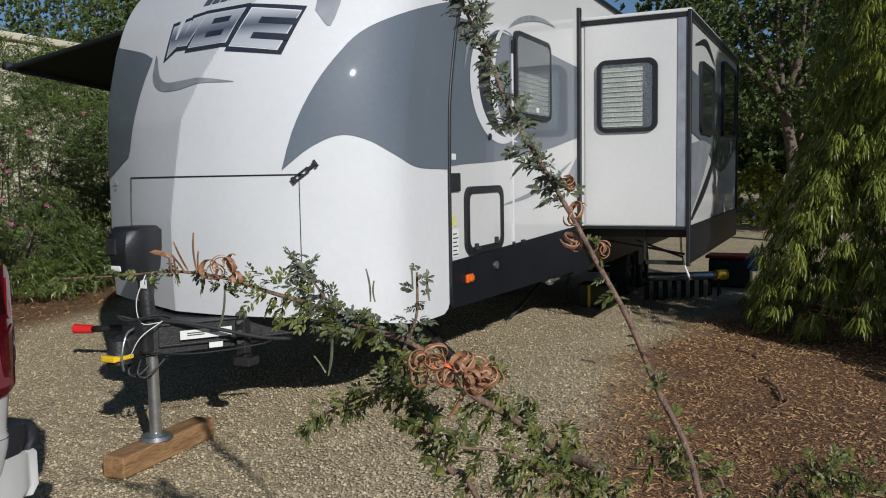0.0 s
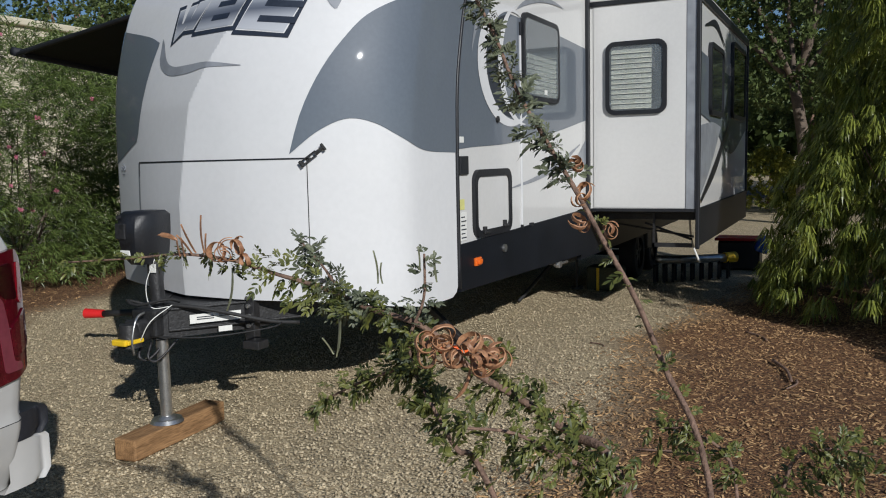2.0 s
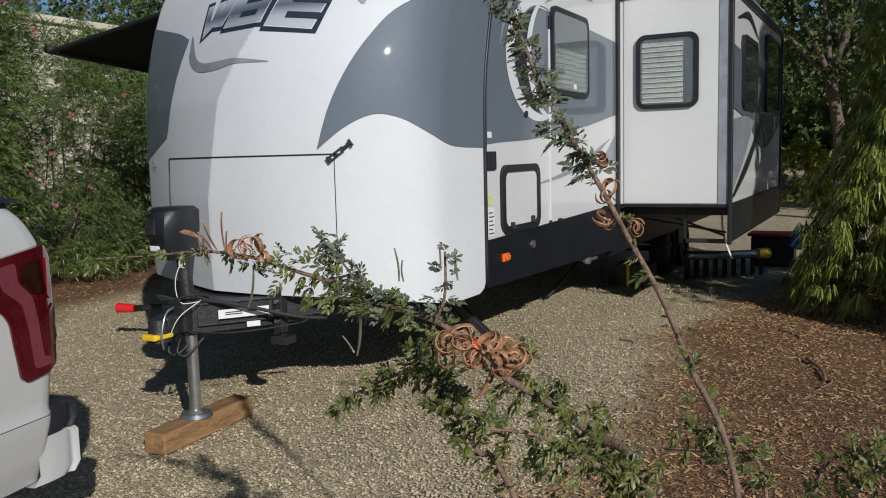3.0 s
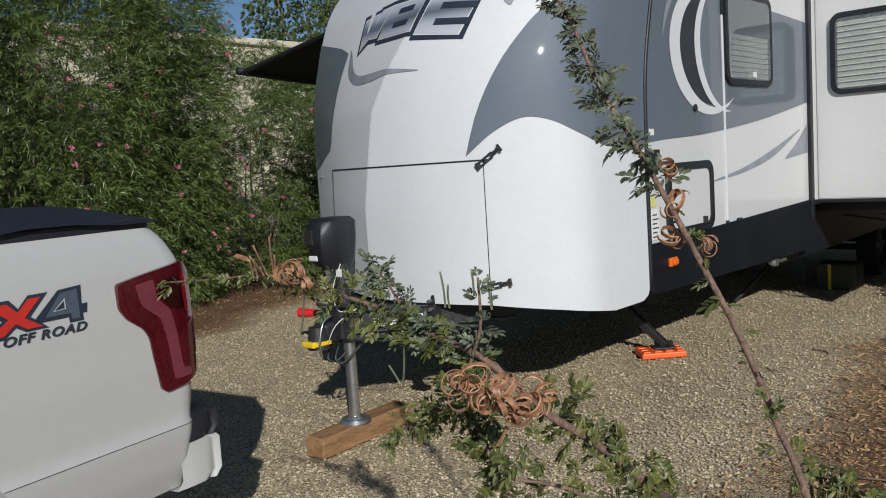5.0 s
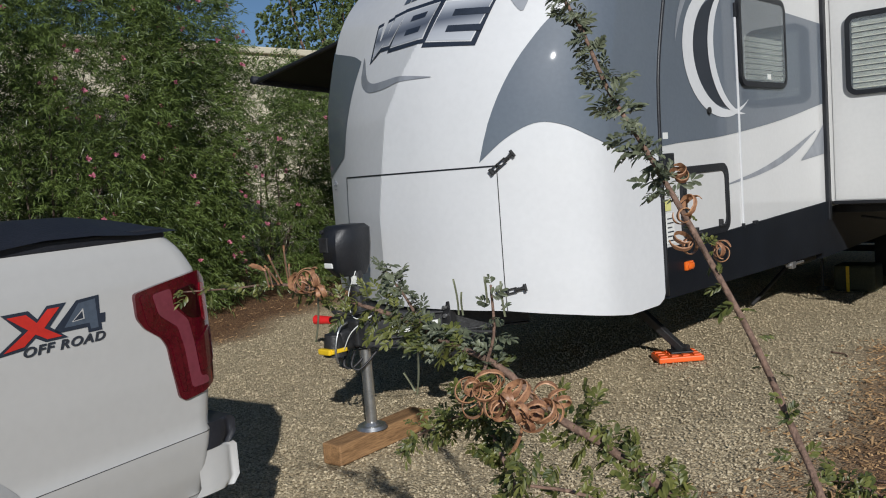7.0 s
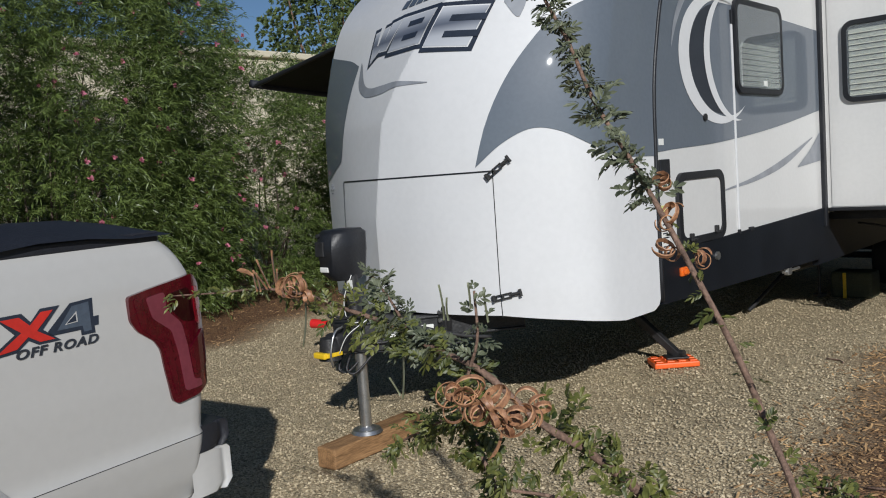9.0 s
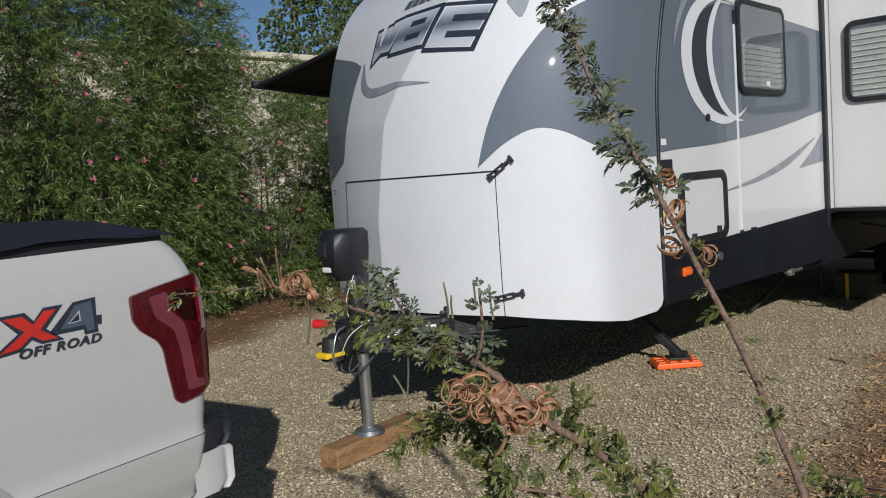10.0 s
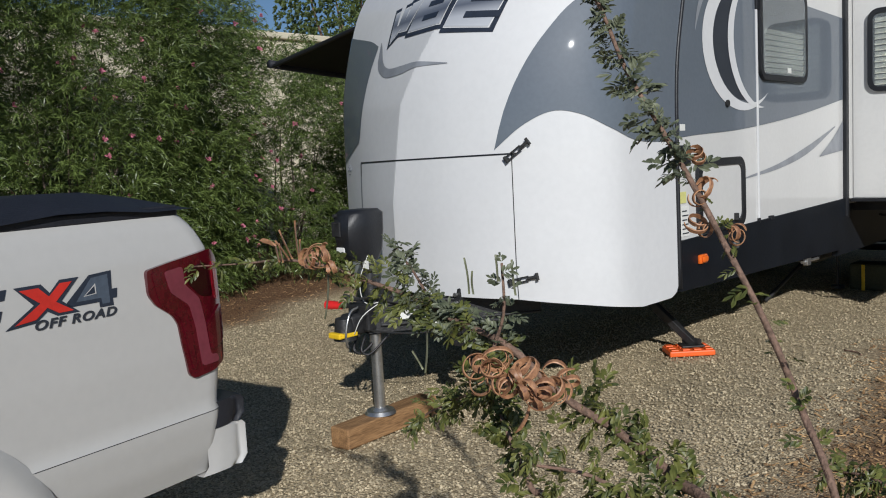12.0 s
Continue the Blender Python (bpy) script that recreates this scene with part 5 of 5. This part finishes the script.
for i, (x, y, r, h) in enumerate(((0.3, 20.0, 1.0, 1.7), (1.6, 22.5, 1.2, 1.5), (-2.0, 23.0, 1.2, 1.6))):
    rng = random.Random(300 + i)
    sb = thing("clipped_shrub", "rounded yellow-green shrub beside the lane", "shrub", pose(x, y, 0))
    part("stem", tube([(0, 0, 0), (0.05, 0, h * 0.6)], 0.05, 0.02), BARK, sb)
    part("crown", leaf_cloud(rng, crown_points(rng, 500, r, r, 0.1, h, lambda t: math.sqrt(max(0.1, 1 - (1.6 * t - 0.6) ** 2))), 12, 0.12, 0.03, 0.1), LIME, sb)
far = random.Random(9)
pts = [(Vector((far.uniform(-70, 70), 62 + far.uniform(-6, 6), 9.0 * far.random() ** 0.8)), Vector((far.uniform(-1, 1), -1, 0.5))) for k in range(9000)]
tagged(part("far_trees", leaf_cloud(far, pts, 6, 1.1, 0.32, 0.1, 1.2), OAK), "distant belt of dark trees", "trees", kind="stuff")

# ---- cream building behind the hedge ----
house = thing("outbuilding", "long cream walled low building behind the hedge", "building", pose(-13.0, 4.0, 0))
part("wall", box(-4.0, 0.0, -14, 9, 0, 4.55), STUCCO, house)
part("roof_edge", box(-4.1, 0.10, -14.1, 9.1, 4.55, 4.70, 0.03), STUCCO, house, "cream roof coping")
part("roof_unit", joined(box(-1.4, -0.7, 1.4, 2.2, 4.70, 4.88, 0.05), box(-1.25, -0.85, 1.6, 2.0, 4.88, 4.94, 0.03)), BLACK, house, "dark roof vent unit")

# ---- foreground branch with curled seed pods ----
bush = thing("seedpod_shrub", "straggly young shrub with feathery leaves and curled brown pods", "shrub", pose(2.15, -3.62, 0))
BB = Matrix.Translation((-2.15, 3.62, 0))


def bp_(name, geo, mat, label="", smooth=False):
    return part(name, geo, mat, bush, label, smooth, BB)


STEMS = {
    "main": ([(2.24, -3.66, 0.0), (2.20, -3.64, 0.6), (2.15, -3.621, 1.093), (2.06, -3.541, 1.258), (2.009, -3.537, 1.375), (1.947, -3.517, 1.473), (1.891, -3.506, 1.566), (1.832, -3.492, 1.656), (1.772, -3.497, 1.759), (1.734, -3.502, 1.857), (1.693, -3.512, 1.944), (1.679, -3.519, 1.997)], 0.0062, 0.0028),
    "left": ([(2.20, -3.66, 0.0), (2.14, -3.70, 0.7), (2.023, -3.697, 1.101), (1.923, -3.65, 1.151), (1.822, -3.645, 1.204), (1.756, -3.68, 1.252), (1.677, -3.72, 1.335), (1.551, -3.703, 1.36), (1.452, -3.7, 1.391), (1.364, -3.722, 1.417), (1.271, -3.74, 1.443), (1.166, -3.765, 1.455), (1.042, -3.776, 1.444), (0.883, -3.806, 1.434)], 0.0095, 0.0015),
    "up": ([(2.16, -3.66, 0.0), (1.98, -3.75, 0.7), (1.824, -3.795, 1.106), (1.775, -3.798, 1.15), (1.725, -3.779, 1.205), (1.679, -3.76, 1.264), (1.656, -3.735, 1.316), (1.687, -3.737, 1.389), (1.694, -3.744, 1.469)], 0.006, 0.002),
    "sprig": ([(1.679, -3.76, 1.264), (1.651, -3.728, 1.264), (1.58, -3.716, 1.238), (1.494, -3.697, 1.198), (1.386, -3.666, 1.138)], 0.004, 0.0015),
    "tuft": ([(1.551, -3.703, 1.36), (1.499, -3.696, 1.377), (1.444, -3.687, 1.432), (1.385, -3.684, 1.485)], 0.004, 0.0015),
    "low": ([(2.023, -3.697, 1.101), (1.955, -3.755, 1.142), (1.872, -3.789, 1.188), (1.787, -3.822, 1.197)], 0.005, 0.002),
    "right": ([(2.20, -3.62, 0.0), (2.16, -3.3, 0.6), (2.139, -3.15, 0.919), (2.051, -3.131, 1.005), (1.957, -3.097, 0.996)], 0.006, 0.002),
    "far": ([(2.22, -3.62, 0.0), (2.22, -3.3, 0.6), (2.241, -3.138, 0.93), (2.317, -3.112, 0.997), (2.413, -3.112, 0.998)], 0.006, 0.002),
}
for key, (line, r0, r1) in STEMS.items():
    bp_("stem", tube(line, r0, r1, 8, 5, 0.16), BARK, smooth=True)


def leaflet(verts, faces, o, d, n, ln, w):
    """One oblong lobe with a round tip, bent down and folded along its middle."""
    s = d.cross(n).normalized() * w
    i = len(verts)
    verts += [o, o + d * ln * 0.30 + s * 0.8 + n * w * 0.3, o + d * ln * 0.30 - s * 0.8 + n * w * 0.3,
              o + d * ln * 0.72 + s - n * ln * 0.06, o + d * ln * 0.72 - s - n * ln * 0.06, o + d * ln - n * ln * 0.24, o + d * ln * 0.5 - n * w * 0.2]
    faces += [(i, i + 1, i + 6), (i, i + 6, i + 2), (i + 1, i + 3, i + 6), (i + 2, i + 6, i + 4), (i + 3, i + 5, i + 6), (i + 5, i + 4, i + 6)]


def feather(rng, verts, faces, o, d, n, size, pairs=3):
    """A compound leaf: lobes in pairs along a short drooping stalk."""
    side = d.cross(n).normalized()
    for k in range(pairs):
        t = (k + 0.6) / pairs
        p = o + d * size * 0.8 * t - n * size * 0.22 * t * t
        for sg in (-1, 1):
            tip = (side * sg * rng.uniform(0.7, 1.0) + d * rng.uniform(0.6, 1.1) + n * rng.uniform(-0.35, 0.2)).normalized()
            leaflet(verts, faces, p, tip, (n + side * sg * 0.3).normalized(), size * rng.uniform(0.46, 0.66), size * rng.uniform(0.088, 0.125))
    leaflet(verts, faces, o + d * size * 0.78 - n * size * 0.2, d, n, size * 0.6, size * 0.09)


def foliage(seed, line, t0, t1, count, size, mat, label, sway=0.02):
    rng = random.Random(seed)
    path = smooth_line(line, 12)
    verts, faces = [], []
    for k in range(count):
        t = t0 + (t1 - t0) * (k + rng.random()) / count
        i = min(int(t * (len(path) - 1)), len(path) - 2)
        o = path[i] + Vector([rng.uniform(-sway, sway) for _ in range(3)])
        along = (path[i + 1] - path[i]).normalized()
        a = rng.random() * 6.283
        u = along.orthogonal().normalized()
        d = (along * rng.uniform(0.1, 0.9) + (u * math.cos(a) + along.cross(u) * math.sin(a)) + Vector((0, 0, -0.25))).normalized()
        n = (Vector((0.25, -0.45, 0.8)) + Vector([rng.uniform(-0.7, 0.7) for _ in range(3)])).normalized()
        feather(rng, verts, faces, o, d, n, size * rng.uniform(0.6, 1.2), rng.choice((3, 3, 4)))
    bp_("leaves", (verts, faces), mat, label)


S = {k: v[0] for k, v in STEMS.items()}
foliage(1, S["main"][6:], 0.05, 1.0, 204, 0.031, FEATHERG, "grey-green feathery leaves", 0.018)
foliage(2, S["main"][3:7], 0.0, 1.0, 17, 0.027, FEATHER, "dark green feathery leaves", 0.015)
foliage(3, S["left"][6:11], 0.0, 1.0, 99, 0.029, FEATHER, "green feathery leaves", 0.03)
foliage(14, S["left"][6:9], 0.0, 1.0, 49, 0.029, FEATHERG, "grey-green feathery leaves", 0.03)
foliage(4, S["left"][10:], 0.0, 1.0, 32, 0.026, FEATHER, "green feathery leaves", 0.012)
foliage(5, S["tuft"], 0.0, 1.0, 81, 0.028, FEATHERG, "grey-green feathery leaves", 0.02)
foliage(6, S["sprig"], 0.1, 1.0, 90, 0.026, FEATHER, "dark green feathery leaves", 0.02)
foliage(7, S["up"][5:], 0.0, 1.0, 25, 0.027, FEATHERG, "grey-green feathery leaves", 0.012)
foliage(15, S["up"][4:7], 0.0, 1.0, 85, 0.030, FEATHER, "dark green feathery leaves", 0.03)
foliage(8, S["left"][2:6], 0.0, 1.0, 84, 0.036, FEATHER, "dark green feathery leaves", 0.04)
foliage(9, S["low"], 0.0, 1.0, 84, 0.034, FEATHER, "yellowing feathery leaves", 0.04)
foliage(10, S["up"][2:6], 0.0, 1.0, 25, 0.030, FEATHER, "dark green feathery leaves", 0.02)
foliage(11, S["right"][2:], 0.0, 1.0, 53, 0.039, FEATHER, "dark green feathery leaves", 0.03)
foliage(12, S["far"][2:], 0.0, 1.0, 62, 0.039, FEATHER, "dark green feathery leaves", 0.04)
foliage(13, S["main"][1:4], 0.2, 1.0, 11, 0.030, FEATHER, "dark green feathery leaves", 0.012)


def curl(rng, centre, r, turns=1.3, w=0.0045, tilt=None):
    """A dry pod rolled into a ring: a thin ribbon with thickness."""
    n = 30
    m = Matrix.Translation(centre) @ (tilt if tilt is not None else Vector((0.45 + rng.uniform(-0.9, 0.9), -0.8 + rng.uniform(-0.2, 0.3), 0.25 + rng.uniform(-0.9, 0.9))).to_track_quat('Z', 'Y').to_matrix().to_4x4())
    a0 = rng.random() * 6.283
    verts, faces = [], []
    for i in range(n + 1):
        t = i / n
        a = a0 + turns * 6.283 * t
        rr = r * (1 - 0.30 * t) * (1 + 0.07 * math.sin(a * 2 + r * 900))
        bead = 1 + 0.12 * math.sin(t * 60)
        ww = w * min(1, 6 * t + 0.15, 6 * (1 - t) + 0.15) * bead
        for dr, dz in ((-0.0006, -ww), (0.0008, -ww * 0.7), (0.0008, ww * 0.7), (-0.0006, ww)):
            verts.append(m @ Vector(((rr + dr) * math.cos(a), (rr + dr) * math.sin(a), dz + 0.016 * (t - 0.5))))
    for i in range(n):
        for k in range(4):
            faces.append((i * 4 + k, i * 4 + (k + 1) % 4, i * 4 + 4 + (k + 1) % 4, i * 4 + 4 + k))
    return verts, faces


rng = random.Random(5)
for k in range(19):
    c = Vector((1.822, -3.897, 1.343)) + Vector((rng.uniform(-0.052, 0.058), rng.uniform(-0.03, 0.03), rng.uniform(-0.026, 0.022)))
    bp_("pod", curl(rng, c, rng.uniform(0.011, 0.023), rng.uniform(1.0, 1.7), rng.uniform(0.003, 0.0052)), POD, "dry curled brown seed pod", smooth=40)
for c, r in (((1.825, -3.80, 1.30), 0.02), ((1.85, -3.80, 1.322), 0.02), ((1.828, -3.805, 1.33), 0.025), ((1.318, -3.80, 1.472), 0.030), ((1.345, -3.81, 1.480), 0.022), ((1.285, -3.80, 1.468), 0.028), ((1.300, -3.80, 1.462), 0.021), ((1.352, -3.80, 1.455), 0.016), ((1.952, -3.50, 1.496), 0.018),
             ((1.958, -3.505, 1.49), 0.016), ((1.899, -3.515, 1.512), 0.022), ((1.905, -3.50, 1.50), 0.016), ((1.883, -3.486, 1.618), 0.018), ((1.889, -3.485, 1.61), 0.015), ((1.906, -3.501, 1.565), 0.024), ((1.90, -3.51, 1.55), 0.018)):
    bp_("pod", curl(rng, Vector(c), r * 0.8, 1.4, 0.0045), POD, "dry curled brown seed pod", smooth=40)


def flat_pod(a, b, w, mat, bend=0.01):
    a, b = Vector(a), Vector(b)
    d = b - a
    s = d.cross(Vector((0.5, 0.85, 0.1))).normalized()
    nrm = s.cross(d).normalized()
    verts, faces = [], []
    n = 14
    for i in range(n + 1):
        t = i / n
        p = a + d * t + s * bend * math.sin(t * 3.14)
        ww = w * min(1, 5 * t + 0.1, 4 * (1 - t) + 0.05) * (1 + 0.06 * math.sin(t * 50))
        verts += [p + s * ww, p + nrm * 0.0018, p - s * ww, p - nrm * 0.0018]
    for i in range(n):
        for k in range(4):
            faces.append((i * 4 + k, i * 4 + (k + 1) % 4, i * 4 + 4 + (k + 1) % 4, i * 4 + 4 + k))
    bp_("pod", (verts, faces), mat, "flat seed pod", smooth=40)


flat_pod((1.246, -3.79, 1.462), (1.246, -3.794, 1.535), 0.0062, POD)
flat_pod((1.25, -3.79, 1.46), (1.252, -3.79, 1.500), 0.0055, POD, 0.003)
flat_pod((1.225, -3.79, 1.462), (1.196, -3.795, 1.517), 0.0058, POD, 0.004)
flat_pod((1.215, -3.79, 1.46), (1.188, -3.80, 1.497), 0.0055, POD, -0.004)
flat_pod((1.190, -3.80, 1.487), (1.150, -3.81, 1.497), 0.0055, POD, -0.004)
flat_pod((1.190, -3.795, 1.455), (1.187, -3.80, 1.492), 0.0060, POD, 0.003)
flat_pod((1.202, -3.795, 1.455), (1.199, -3.80, 1.492), 0.0055, POD, 0.003)
flat_pod((1.555, -3.668, 1.40), (1.545, -3.665, 1.462), 0.004, PODG, -0.006)
flat_pod((1.565, -3.668, 1.40), (1.562, -3.665, 1.44), 0.003, PODG, 0.006)
flat_pod((1.715, -3.74, 1.42), (1.712, -3.742, 1.475), 0.004, PODG, 0.003)
flat_pod((1.685, -3.745, 1.44), (1.683, -3.745, 1.482), 0.003, PODG, -0.002)
flat_pod((1.278, -3.75, 1.43), (1.262, -3.753, 1.345), 0.006, PODG, 0.012)
flat_pod((1.50, -3.72, 1.36), (1.492, -3.722, 1.265), 0.006, PODG, 0.008)
flat_pod((1.46, -3.72, 1.30), (1.485, -3.72, 1.27), 0.003, PODG, 0.002)
flat_pod((1.83, -3.86, 1.31), (1.80, -3.86, 1.255), 0.004, POD, 0.008)

# sticks and dry leaves lying on the mulch and gravel
for a, b, r in (((1.85, 1.75, 0.03), (2.02, 1.15, 0.035), 0.014), ((1.55, 2.75, 0.03), (1.75, 2.45, 0.035), 0.012), ((2.05, 1.2, 0.03), (2.0, 0.95, 0.03), 0.009), ((0.35, 1.95, 0.012), (0.5, 1.85, 0.014), 0.008), ((1.35, -0.6, 0.03), (1.75, -0.55, 0.04), 0.006)):
    mid = (Vector(a) + Vector(b)) / 2 + Vector((0.03, 0.02, 0.0))
    tagged(part("stick", tube([a, mid, b], r, r * 0.6, 7, 4, 0.5), BARK, smooth=True), "weathered brown stick lying on bark mulch", "stick", "sticks on the ground")
